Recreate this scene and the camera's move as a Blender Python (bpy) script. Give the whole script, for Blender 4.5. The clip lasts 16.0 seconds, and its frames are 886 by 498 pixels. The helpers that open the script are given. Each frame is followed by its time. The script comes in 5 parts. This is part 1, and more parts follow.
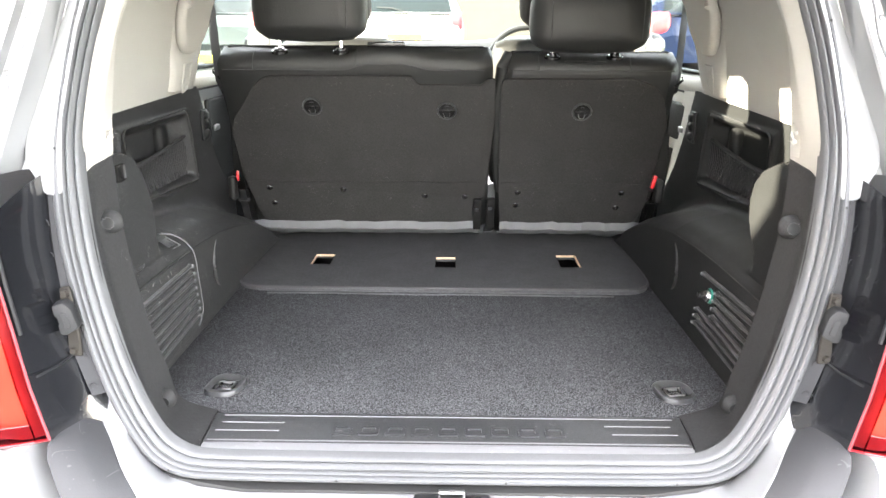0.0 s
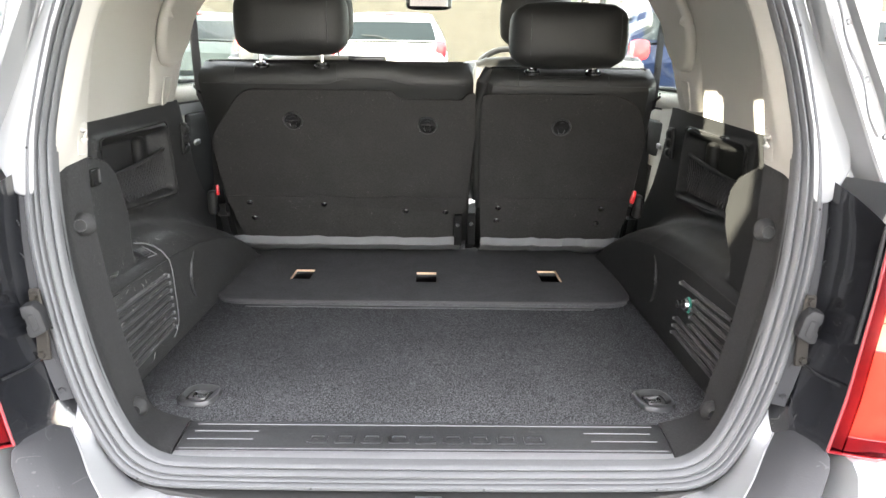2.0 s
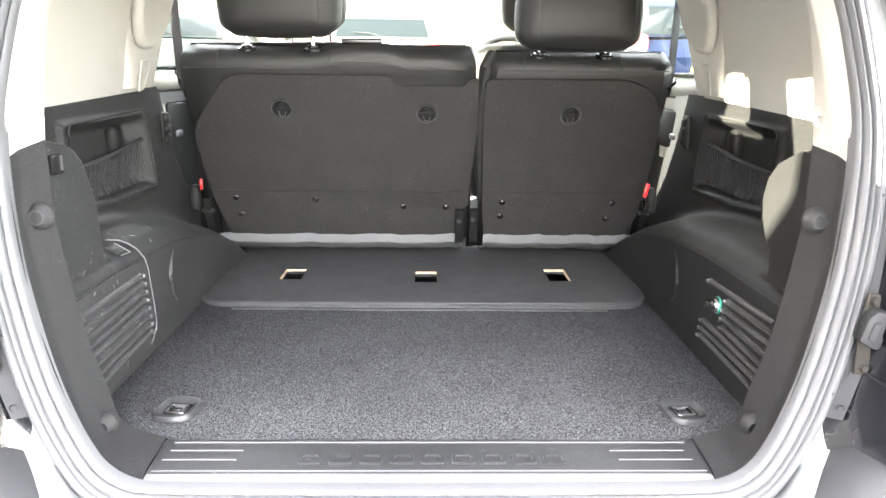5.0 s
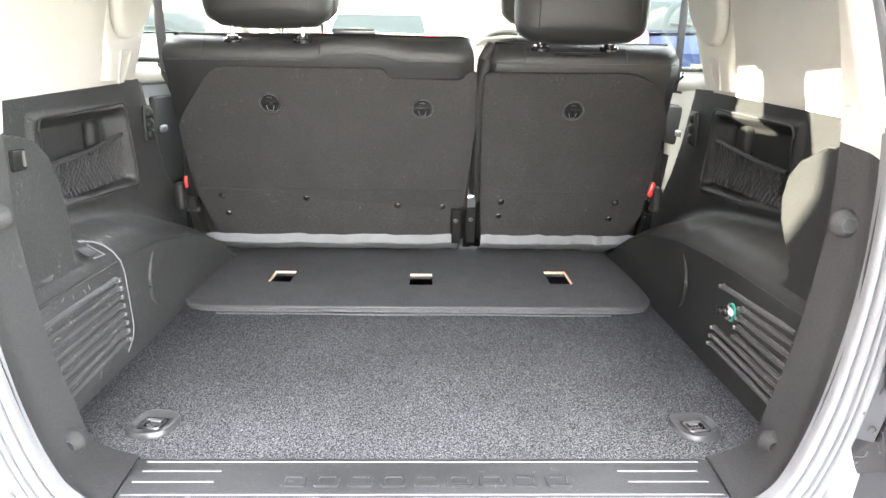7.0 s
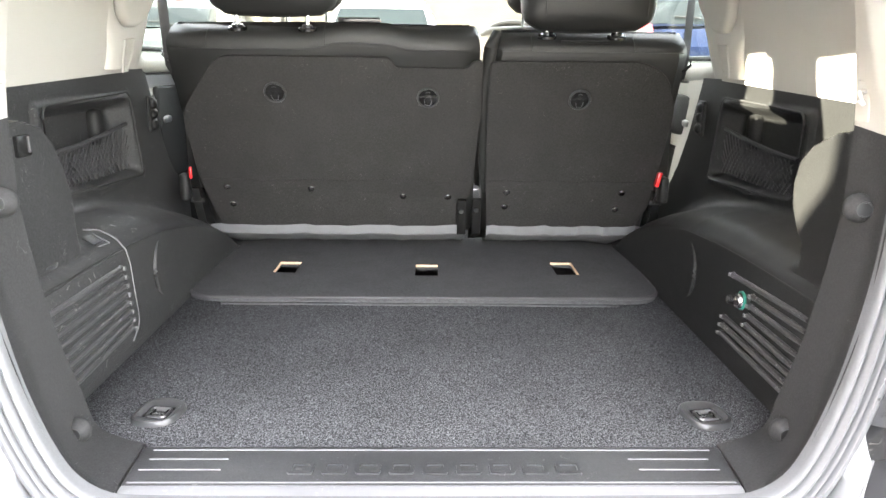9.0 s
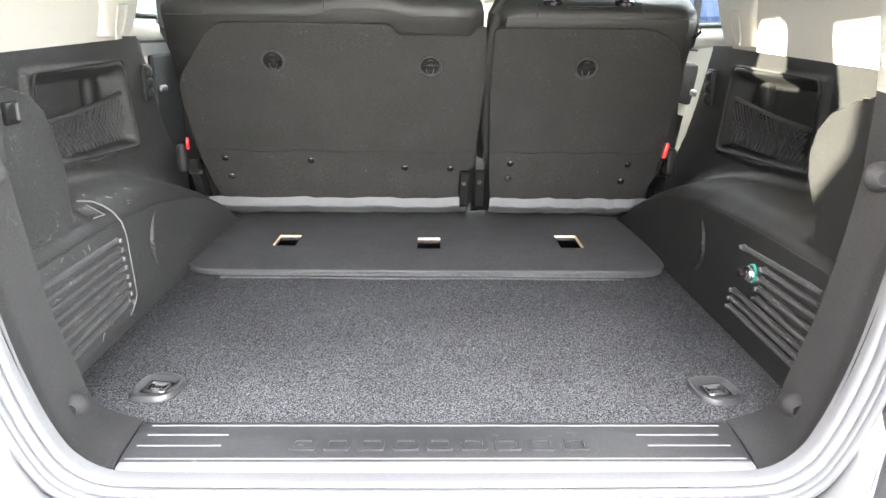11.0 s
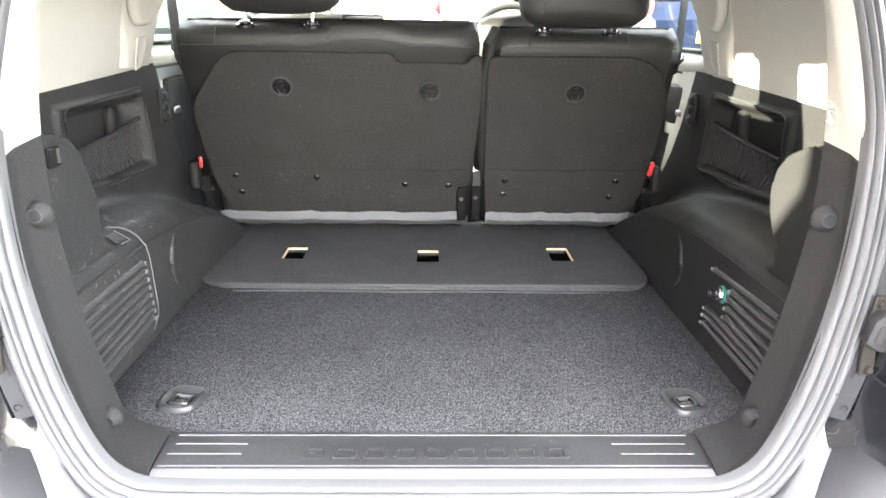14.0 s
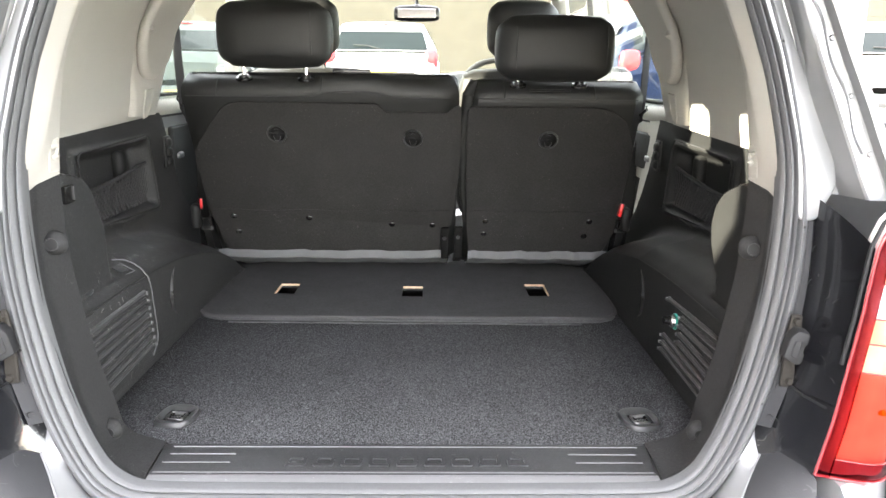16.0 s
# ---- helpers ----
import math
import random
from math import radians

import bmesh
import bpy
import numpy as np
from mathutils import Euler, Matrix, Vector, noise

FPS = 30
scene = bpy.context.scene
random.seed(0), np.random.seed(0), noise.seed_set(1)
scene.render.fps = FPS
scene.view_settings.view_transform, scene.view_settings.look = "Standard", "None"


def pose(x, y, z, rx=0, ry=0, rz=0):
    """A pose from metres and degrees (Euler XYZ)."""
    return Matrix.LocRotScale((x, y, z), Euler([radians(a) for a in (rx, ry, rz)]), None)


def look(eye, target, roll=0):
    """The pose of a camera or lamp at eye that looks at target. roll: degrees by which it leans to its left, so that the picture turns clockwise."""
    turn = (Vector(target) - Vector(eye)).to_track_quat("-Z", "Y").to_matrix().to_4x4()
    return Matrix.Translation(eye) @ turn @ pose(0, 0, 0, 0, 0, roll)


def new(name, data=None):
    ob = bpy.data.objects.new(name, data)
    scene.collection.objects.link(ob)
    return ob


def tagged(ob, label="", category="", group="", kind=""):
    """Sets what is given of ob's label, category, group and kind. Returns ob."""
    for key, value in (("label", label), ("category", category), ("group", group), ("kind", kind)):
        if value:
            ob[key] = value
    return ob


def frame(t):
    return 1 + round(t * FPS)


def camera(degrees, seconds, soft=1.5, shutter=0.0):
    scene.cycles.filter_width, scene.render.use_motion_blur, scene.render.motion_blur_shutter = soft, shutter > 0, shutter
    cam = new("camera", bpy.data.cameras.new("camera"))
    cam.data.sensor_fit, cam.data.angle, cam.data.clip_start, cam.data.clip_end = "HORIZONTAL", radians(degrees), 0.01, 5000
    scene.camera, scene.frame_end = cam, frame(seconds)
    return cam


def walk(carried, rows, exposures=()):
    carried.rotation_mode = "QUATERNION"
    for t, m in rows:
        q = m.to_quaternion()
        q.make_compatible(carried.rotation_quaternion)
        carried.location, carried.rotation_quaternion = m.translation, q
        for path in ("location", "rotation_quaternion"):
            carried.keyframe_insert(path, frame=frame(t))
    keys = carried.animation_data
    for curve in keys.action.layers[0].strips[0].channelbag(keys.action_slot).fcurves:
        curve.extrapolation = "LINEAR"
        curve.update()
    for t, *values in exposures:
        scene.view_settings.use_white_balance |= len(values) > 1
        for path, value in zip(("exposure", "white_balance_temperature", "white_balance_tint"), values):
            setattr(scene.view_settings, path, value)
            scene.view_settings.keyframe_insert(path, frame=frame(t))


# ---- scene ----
cam = camera(65.0, 16.0)
PATH = [
    (0, (0.012, -1.203, 1.566), (-0.02, 0.71, 0.983), 0.2),
    (0.5, (0.008, -1.22, 1.56), (-0.004, 0.711, 1.038), 0.3),
    (1, (0.031, -1.228, 1.541), (0.027, 0.706, 1.031), 0.4),
    (1.5, (0.037, -1.231, 1.536), (0.04, 0.704, 1.03), 0.5),
    (2, (0.027, -1.211, 1.516), (0.038, 0.724, 1.013), 0.6),
    (2.5, (0.015, -1.194, 1.525), (0.029, 0.742, 1.023), 0.6),
    (3, (-0.01, -1.161, 1.52), (0.007, 0.776, 1.02), 0.5),
    (3.5, (-0.005, -1.157, 1.49), (0.016, 0.78, 0.992), 0.4),
    (3.7, (-0.009, -1.15, 1.485), (0.017, 0.786, 0.985), 0.5),
    (5.8, (0.025, -0.852, 1.446), (0.066, 1.084, 0.947), 0.4),
    (6, (0.05, -0.801, 1.442), (0.094, 1.136, 0.945), 0.4),
    (6.5, (0.046, -0.831, 1.439), (0.093, 1.104, 0.938), 0.7),
    (7, (0.003, -0.953, 1.448), (0.046, 0.981, 0.942), 0.7),
    (7.5, (-0.01, -0.986, 1.443), (0.03, 0.948, 0.934), 0.7),
    (8, (-0.011, -0.979, 1.443), (0.026, 0.953, 0.931), 0.6),
    (8.5, (-0.012, -0.962, 1.44), (0.026, 0.97, 0.926), 0.6),
    (9, (-0.007, -0.945, 1.428), (0.029, 0.986, 0.911), 0.6),
    (9.5, (-0.01, -0.91, 1.421), (0.029, 1.017, 0.887), 0.7),
    (10, (-0.015, -0.91, 1.411), (0.022, 1.01, 0.853), 0.6),
    (12.5, (-0.01, -0.921, 1.45), (0.023, 0.985, 0.846), 0.6),
    (13, (-0.011, -0.93, 1.475), (0.021, 0.975, 0.867), 0.6),
    (13.5, (-0.007, -0.95, 1.485), (0.025, 0.955, 0.875), 0.6),
    (14, (-0.007, -1.022, 1.523), (0.026, 0.881, 0.911), 0.6),
    (14.5, (0.038, -1.142, 1.557), (0.069, 0.765, 0.956), 0.6),
    (15, (0.101, -1.237, 1.562), (0.127, 0.689, 1.025), 0.5),
    (15.5, (0.074, -1.23, 1.56), (0.101, 0.708, 1.065), 0.5),
    (16, (0.053, -1.181, 1.529), (0.082, 0.76, 1.049), 0.6),
]
# exposure along the walk
EXPOSURES = [(0.0, 7.0), (0.5, 6.8), (1.5, 6.55), (2.0, 6.47), (3.0, 6.62), (3.5, 6.5), (6.0, 7.95), (7.0, 7.62), (8.0, 7.12), (9.0, 7.15), (10.0, 7.52), (12.5, 7.25), (13.5, 7.35), (14.0, 7.3), (14.5, 7.12), (15.0, 6.58), (16.0, 6.48)]
walk(cam, [(t, look(eye, target, roll)) for t, eye, target, roll in PATH], exposures=[(t, stops, 7050, 16) for t, stops in EXPOSURES])

# ---- light ----
SUN_FROM = Vector((-1.0, -0.355, 0.29)).normalized()
world = bpy.data.worlds.new("sky_world")
scene.world = world
world.use_nodes = True
wn = world.node_tree
sky = wn.nodes.new("ShaderNodeTexSky")
sky.sky_type, sky.sun_disc = "NISHITA", False
sky.dust_density, sky.air_density = 1.0, 1.0
sky.sun_elevation = math.asin(SUN_FROM.z)
sky.sun_rotation = math.atan2(SUN_FROM.x, SUN_FROM.y)
veil = wn.nodes.new("ShaderNodeMix")      # thin even cloud in front of the blue
veil.data_type = "RGBA"
veil.inputs["Factor"].default_value = 0.86
veil.inputs["B"].default_value = (1.0, 1.0, 1.0, 1)
wn.links.new(sky.outputs["Color"], veil.inputs["A"])
wn.links.new(veil.outputs["Result"], wn.nodes["Background"].inputs["Color"])
wn.nodes["Background"].inputs["Strength"].default_value = 0.15
sun = new("sun", bpy.data.lights.new("sun", "SUN"))
sun.data.energy, sun.data.angle, sun.data.color = 0.62, radians(0.5), (0.97, 0.97, 0.80)
sun.matrix_world = look(SUN_FROM * 50, (0, 0, 0))


# ---- materials ----
def mat(name, color, rough=0.5, metal=0.0, grain=0.0, size=200.0, vary=0.0, vary_size=6.0, coat=0.0, spec=0.5, wear=None, wear_amount=0.0, wear_size=30.0, trans=0.0, emit=0.0, mottle=0.0, mottle_size=180.0):
    """Principled material with fine relief (grain), slow tone variation (vary) and sparse scuffs (wear)."""
    m = bpy.data.materials.new(name)
    m.use_nodes = True
    nt = m.node_tree
    b = nt.nodes["Principled BSDF"]
    b.inputs["Roughness"].default_value, b.inputs["Metallic"].default_value = rough, metal
    b.inputs["Base Color"].default_value = (*color, 1)
    b.inputs["Coat Weight"].default_value = coat
    b.inputs["Specular IOR Level"].default_value = spec
    b.inputs["Transmission Weight"].default_value = trans
    if emit:
        b.inputs["Emission Color"].default_value, b.inputs["Emission Strength"].default_value = (*color, 1), emit
    co = nt.nodes.new("ShaderNodeTexCoord")

    def noise_tex(scale, detail=3.0):
        n = nt.nodes.new("ShaderNodeTexNoise")
        n.inputs["Scale"].default_value, n.inputs["Detail"].default_value = scale, detail
        nt.links.new(co.outputs["Object"], n.inputs["Vector"])
        return n

    def mix(a, b_color, fac, kind="MIX"):
        x = nt.nodes.new("ShaderNodeMix")
        x.data_type, x.blend_type = "RGBA", kind
        for sock, v in ((x.inputs["Factor"], fac), (x.inputs["A"], a), (x.inputs["B"], b_color)):
            if isinstance(v, bpy.types.NodeSocket):
                nt.links.new(v, sock)
            else:
                sock.default_value = v
        return x.outputs["Result"]

    out = None
    if vary:
        n = noise_tex(vary_size, 5)
        lo = tuple(c * (1 - vary) for c in color)
        hi = tuple(min(1, c * (1 + vary)) for c in color)
        out = mix((*lo, 1), (*hi, 1), n.outputs["Fac"])
    if mottle:
        n = noise_tex(mottle_size, 2)
        rg = nt.nodes.new("ShaderNodeMapRange")
        for sock, v in zip(rg.inputs[1:5], (0.32, 0.68, 1 - mottle, 1 + mottle)):
            sock.default_value = v
        nt.links.new(n.outputs["Fac"], rg.inputs[0])
        out = mix(out if out else (*color, 1), rg.outputs[0], 1.0, "MULTIPLY")
    if wear is not None:
        # scratches: thin contour lines of one noise, kept only where two others run high
        n1, n2, n3 = noise_tex(wear_size * 1.6, 1), noise_tex(wear_size * 0.5, 3), noise_tex(wear_size * 4, 2)

        def calc(op, a, b, c=None):
            r = nt.nodes.new("ShaderNodeMath")
            r.operation = op
            for sock, v in zip(r.inputs, (a, b, c)):
                if isinstance(v, bpy.types.NodeSocket):
                    nt.links.new(v, sock)
                elif v is not None:
                    sock.default_value = v
            return r.outputs[0]

        line = calc("COMPARE", n1.outputs["Fac"], 0.5, 0.006 + 0.004 * (wear_amount > 0.6))
        place = calc("GREATER_THAN", n2.outputs["Fac"], 0.565 - 0.035 * (wear_amount > 0.6))
        broken = calc("GREATER_THAN", n3.outputs["Fac"], 0.54)
        specks = noise_tex(wear_size * 16, 0)
        fleck = calc("MULTIPLY", calc("GREATER_THAN", specks.outputs["Fac"], 0.80 - 0.04 * (wear_amount > 0.6)), place)
        both = calc("MAXIMUM", calc("MULTIPLY", calc("MULTIPLY", line, place), broken), fleck)
        ramp = nt.nodes.new("ShaderNodeMath")
        ramp.operation = "MULTIPLY"
        ramp.inputs[1].default_value = wear_amount
        nt.links.new(both, ramp.inputs[0])
        out = mix(out if out else (*color, 1), (*wear, 1), ramp.outputs[0])
    if grain:
        n = noise_tex(size, 2)
        bump = nt.nodes.new("ShaderNodeBump")
        bump.inputs["Strength"].default_value, bump.inputs["Distance"].default_value = min(1.0, grain), 0.001
        nt.links.new(n.outputs["Fac"], bump.inputs["Height"])
        nt.links.new(bump.outputs["Normal"], b.inputs["Normal"])
    if out:
        nt.links.new(out, b.inputs["Base Color"])
    return m


def carpet_material():
    m = mat("boot_carpet", (0.030, 0.031, 0.034), 0.95, spec=0.15)
    nt = m.node_tree
    b = nt.nodes["Principled BSDF"]
    co = nt.nodes.new("ShaderNodeTexCoord")
    fine, mid, slow = [nt.nodes.new("ShaderNodeTexNoise") for _ in range(3)]
    for n, s, d in ((fine, 950, 1), (mid, 455, 1), (slow, 4, 4)):
        n.inputs["Scale"].default_value, n.inputs["Detail"].default_value = s, d
        nt.links.new(co.outputs["Object"], n.inputs["Vector"])
    add = nt.nodes.new("ShaderNodeMath")
    add.operation = "MULTIPLY_ADD"
    add.inputs[1].default_value = 1.5
    nt.links.new(mid.outputs["Fac"], add.inputs[0])
    soft_fine = nt.nodes.new("ShaderNodeMath")
    soft_fine.operation = "MULTIPLY"
    soft_fine.inputs[1].default_value = 0.6
    nt.links.new(fine.outputs["Fac"], soft_fine.inputs[0]), nt.links.new(soft_fine.outputs[0], add.inputs[2])
    ramp = nt.nodes.new("ShaderNodeValToRGB")
    ramp.color_ramp.elements[0].position, ramp.color_ramp.elements[0].color = 0.38, (0.009, 0.009, 0.0095, 1)
    ramp.color_ramp.elements[1].position, ramp.color_ramp.elements[1].color = 0.66, (0.165, 0.170, 0.178, 1)
    e = ramp.color_ramp.elements.new(0.525)
    e.color = (0.036, 0.0371, 0.0390, 1)
    half = nt.nodes.new("ShaderNodeMath")
    half.operation = "MULTIPLY"
    half.inputs[1].default_value = 0.5
    nt.links.new(add.outputs[0], half.inputs[0]), nt.links.new(half.outputs[0], ramp.inputs["Fac"])
    x = nt.nodes.new("ShaderNodeMix")
    x.data_type, x.blend_type = "RGBA", "MULTIPLY"
    x.inputs["Factor"].default_value = 0.5
    nt.links.new(ramp.outputs["Color"], x.inputs["A"]), nt.links.new(slow.outputs["Fac"], x.inputs["B"])
    nt.links.new(x.outputs["Result"], b.inputs["Base Color"])
    bump = nt.nodes.new("ShaderNodeBump")
    bump.inputs["Strength"].default_value, bump.inputs["Distance"].default_value = 0.4, 0.0010
    nt.links.new(add.outputs[0], bump.inputs["Height"]), nt.links.new(bump.outputs["Normal"], b.inputs["Normal"])
    return m


CARPET = carpet_material()
FELT = mat("seat_back_felt", (0.0245, 0.0240, 0.0235), 0.9, mottle=0.2, mottle_size=210, grain=0.5, size=500, vary=0.25, vary_size=9, spec=0.2, wear=(0.09, 0.087, 0.083), wear_amount=0.5, wear_size=20)
BOARD = mat("board_felt", (0.053, 0.054, 0.0555), 0.9, mottle=0.25, mottle_size=230, grain=0.5, size=600, vary=0.25, vary_size=12, spec=0.2)
# base kept extra dark for the shade on the right side trim
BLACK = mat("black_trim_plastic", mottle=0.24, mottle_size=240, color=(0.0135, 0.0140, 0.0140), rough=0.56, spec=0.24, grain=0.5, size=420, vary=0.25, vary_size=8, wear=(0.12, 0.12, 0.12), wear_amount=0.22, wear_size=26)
PILLAR = mat("pillar_trim_plastic", mottle=0.22, mottle_size=260, color=(0.0275, 0.0279, 0.0281), rough=0.62, spec=0.22, grain=0.4, size=420, vary=0.15, vary_size=8, wear=(0.18, 0.18, 0.18), wear_amount=0.35, wear_size=18)
SCREW = mat("blackened_screw", (0.07, 0.07, 0.072), 0.35, metal=0.5, vary=0.2)
PLATE = mat("sill_plate_plastic", mottle=0.18, mottle_size=220, color=(0.026, 0.027, 0.028), rough=0.42, grain=0.3, size=600, vary=0.2, vary_size=10, wear=(0.15, 0.15, 0.15), wear_amount=0.4, wear_size=26)
# pale base stands in for the light that the plate's lip catches
LIT_LIP = mat("lit_sill_lip", (0.150, 0.153, 0.157), 0.48, grain=0.2, size=400, vary=0.12, wear=(0.4, 0.4, 0.4), wear_amount=0.4, wear_size=24)
CREAM = mat("cream_trim_plastic", (0.395, 0.383, 0.346), 0.6, grain=0.25, size=600, vary=0.05, vary_size=5)
LEATHER = mat("black_leather", (0.0115, 0.0121, 0.0116), 0.55, mottle=0.15, mottle_size=300, grain=0.6, size=320, vary=0.25, vary_size=14)
PIPING = mat("grey_piping", (0.034, 0.034, 0.0355), 0.7, grain=0.4, size=900)
RUBBER = mat("grey_rubber", mottle=0.05, mottle_size=220, color=(0.085, 0.0875, 0.091), rough=0.55, spec=0.35, grain=0.25, size=500, vary=0.15, vary_size=8)
DARKGAP = mat("dark_rubber", (0.012, 0.012, 0.012), 0.7, grain=0.2)
SILVER = mat("silver_paint", (0.225, 0.230, 0.237), 0.36, metal=0.35, coat=0.6, vary=0.04, grain=0.05, size=1500)
CHARCOAL = mat("charcoal_gloss_paint", (0.008, 0.0085, 0.010), 0.16, coat=0.5, vary=0.3, vary_size=5, wear=(0.12, 0.115, 0.10), wear_amount=0.25, wear_size=12)
CORNER = mat("grey_bumper_plastic", (0.0125, 0.0130, 0.0140), 0.5, spec=0.25, grain=0.2, size=300, vary=0.2, vary_size=7)
CAP = mat("grey_corner_cap_plastic", (0.026, 0.0268, 0.0287), 0.5, spec=0.28, grain=0.2, size=300, vary=0.25, vary_size=7, wear=(0.10, 0.10, 0.10), wear_amount=0.3, wear_size=10)
RIBBED = mat("worn_rib_plastic", (0.042, 0.042, 0.043), 0.34, grain=0.3, size=500, vary=0.3, vary_size=20, wear=(0.30, 0.30, 0.29), wear_amount=0.7, wear_size=30)
# real scuffs on a base made paler for the brighter left side
LIT_SCUFFED = mat("lit_scuffed_trim_plastic", mottle=0.34, mottle_size=200, color=(0.0275, 0.0282, 0.0284), rough=0.50, spec=0.34, grain=0.5, size=420, vary=0.3, vary_size=8, wear=(0.30, 0.30, 0.29), wear_amount=0.58, wear_size=36)
NET = mat("net_cord", (0.034, 0.034, 0.035), 0.8, grain=0.4, size=900)
FLANGE = mat("blue_grey_flange_paint", (0.0125, 0.0132, 0.0155), 0.5, spec=0.22, vary=0.3, vary_size=14, grain=0.2, size=300)
PALE = mat("pale_grey_vinyl", (0.125, 0.128, 0.132), 0.5, grain=0.4, size=160, vary=0.25, vary_size=12)
CHROME = mat("chrome", (0.72, 0.72, 0.72), 0.18, metal=1.0, vary=0.1)
STEEL = mat("worn_steel", (0.25, 0.25, 0.25), 0.38, metal=1.0, vary=0.3, vary_size=40)
CUP = mat("cup_plastic", (0.034, 0.035, 0.036), 0.36, grain=0.2, size=700, vary=0.15)
MATTBLACK = mat("matt_black_steel", (0.006, 0.006, 0.006), 0.8, spec=0.15, vary=0.3, vary_size=40)
GLOSSBLACK = mat("gloss_black_plastic", (0.012, 0.012, 0.012), 0.22, vary=0.2)
REDPL = mat("red_plastic", (0.62, 0.015, 0.02), 0.3, coat=0.4, vary=0.05)
LAMPRED = mat("lamp_red_plastic", (0.26, 0.040, 0.046), 0.3, coat=0.4, vary=0.1)
GREENPL = mat("green_plastic", (0.012, 0.17, 0.125), 0.35, vary=0.1)
WOODEDGE = mat("raw_board_edge", (0.62, 0.43, 0.28), 0.85, grain=0.5, size=300, vary=0.2, vary_size=60)
BELT = mat("belt_webbing", (0.022, 0.022, 0.023), 0.8, grain=0.6, size=900, vary=0.2)
ASPHALT = mat("asphalt", (0.13, 0.128, 0.122), 0.9, grain=0.8, size=120, vary=0.35, vary_size=1.3)
BAR = mat("pale_marking", (0.11, 0.112, 0.115), 0.4)


def glass_material(name, tint, rough=0.0):
    m = bpy.data.materials.new(name)
    m.use_nodes = True
    nt = m.node_tree
    nt.nodes.remove(nt.nodes["Principled BSDF"])
    tr, gl, mx = nt.nodes.new("ShaderNodeBsdfTransparent"), nt.nodes.new("ShaderNodeBsdfGlossy"), nt.nodes.new("ShaderNodeMixShader")
    lw, fr = nt.nodes.new("ShaderNodeLayerWeight"), nt.nodes.new("ShaderNodeMath")
    lw.inputs["Blend"].default_value = 0.5
    fr.operation = "POWER"
    fr.inputs[1].default_value = 5.0
    nt.links.new(lw.outputs["Facing"], fr.inputs[0])
    tr.inputs["Color"].default_value = (*tint, 1)
    gl.inputs["Roughness"].default_value = rough
    nt.links.new(fr.outputs[0], mx.inputs[0]), nt.links.new(tr.outputs[0], mx.inputs[1]), nt.links.new(gl.outputs[0], mx.inputs[2])
    nt.links.new(mx.outputs[0], nt.nodes["Material Output"].inputs["Surface"])
    return m


GLASS = glass_material("window_glass", (0.86, 0.90, 0.88))
RED_LENS = glass_material("red_lens", (0.58, 0.26, 0.29), 0.03)
ORANGE_LENS = glass_material("orange_lens", (0.97, 0.76, 0.66), 0.03)
SALMON_LENS = glass_material("salmon_lens", (0.98, 0.78, 0.70), 0.03)
SCARLET_LENS = glass_material("scarlet_lens", (0.87, 0.47, 0.42), 0.03)
CLEAR_LENS = glass_material("clear_lens", (0.95, 0.93, 0.92), 0.02)


# ---- mesh helpers ----
def thing(name, loc, label, category, group="", kind=""):
    ob = new(name)
    ob.location = loc
    ob.empty_display_size = 0.05
    return tagged(ob, label, category, group, kind)


def base_of(ob):
    v = Vector((0, 0, 0))
    while ob:
        v, ob = v + ob.location, ob.parent
    return v


def part(name, bm, material, parent, label="", smooth=True, sharp=35):
    """Links bm, whose vertices are in world metres, as one mesh under parent."""
    off = base_of(parent) if parent else Vector((0, 0, 0))
    bmesh.ops.translate(bm, verts=bm.verts, vec=-off)
    bmesh.ops.recalc_face_normals(bm, faces=bm.faces)
    limit = radians(sharp)
    for f in bm.faces:
        f.smooth = smooth
    for e in bm.edges:
        if len(e.link_faces) == 2 and e.calc_face_angle(0) > limit:
            e.smooth = False
    me = bpy.data.meshes.new(name)
    bm.to_mesh(me)
    bm.free()
    me.materials.append(material)
    ob = new(name, me)
    ob.parent = parent
    if label:
        tagged(ob, label)
    return ob


def single(name, bm, material, label, category, group="", kind="", loc=None, sharp=35):
    """A thing that is one mesh; its origin is put at loc or at its base."""
    if loc is None:
        lo = [min(v.co[i] for v in bm.verts) for i in range(3)]
        hi = [max(v.co[i] for v in bm.verts) for i in range(3)]
        loc = ((lo[0] + hi[0]) / 2, (lo[1] + hi[1]) / 2, lo[2])
    bmesh.ops.translate(bm, verts=bm.verts, vec=-Vector(loc))
    ob = part(name, bm, material, None, sharp=sharp)
    ob.location = loc
    return tagged(ob, label, category, group, kind)


def box(lo, hi, bevel=0.0, seg=2, m=None):
    bm = bmesh.new()
    bmesh.ops.create_cube(bm, size=1)
    for v in bm.verts:
        v.co = Vector([(lo[i] + hi[i]) / 2 + v.co[i] * (hi[i] - lo[i]) for i in range(3)])
    if bevel:
        bmesh.ops.bevel(bm, geom=list(bm.edges), offset=bevel, segments=seg, profile=0.5, affect="EDGES", clamp_overlap=True)
    if m is not None:
        bmesh.ops.transform(bm, matrix=m, verts=bm.verts)
    return bm


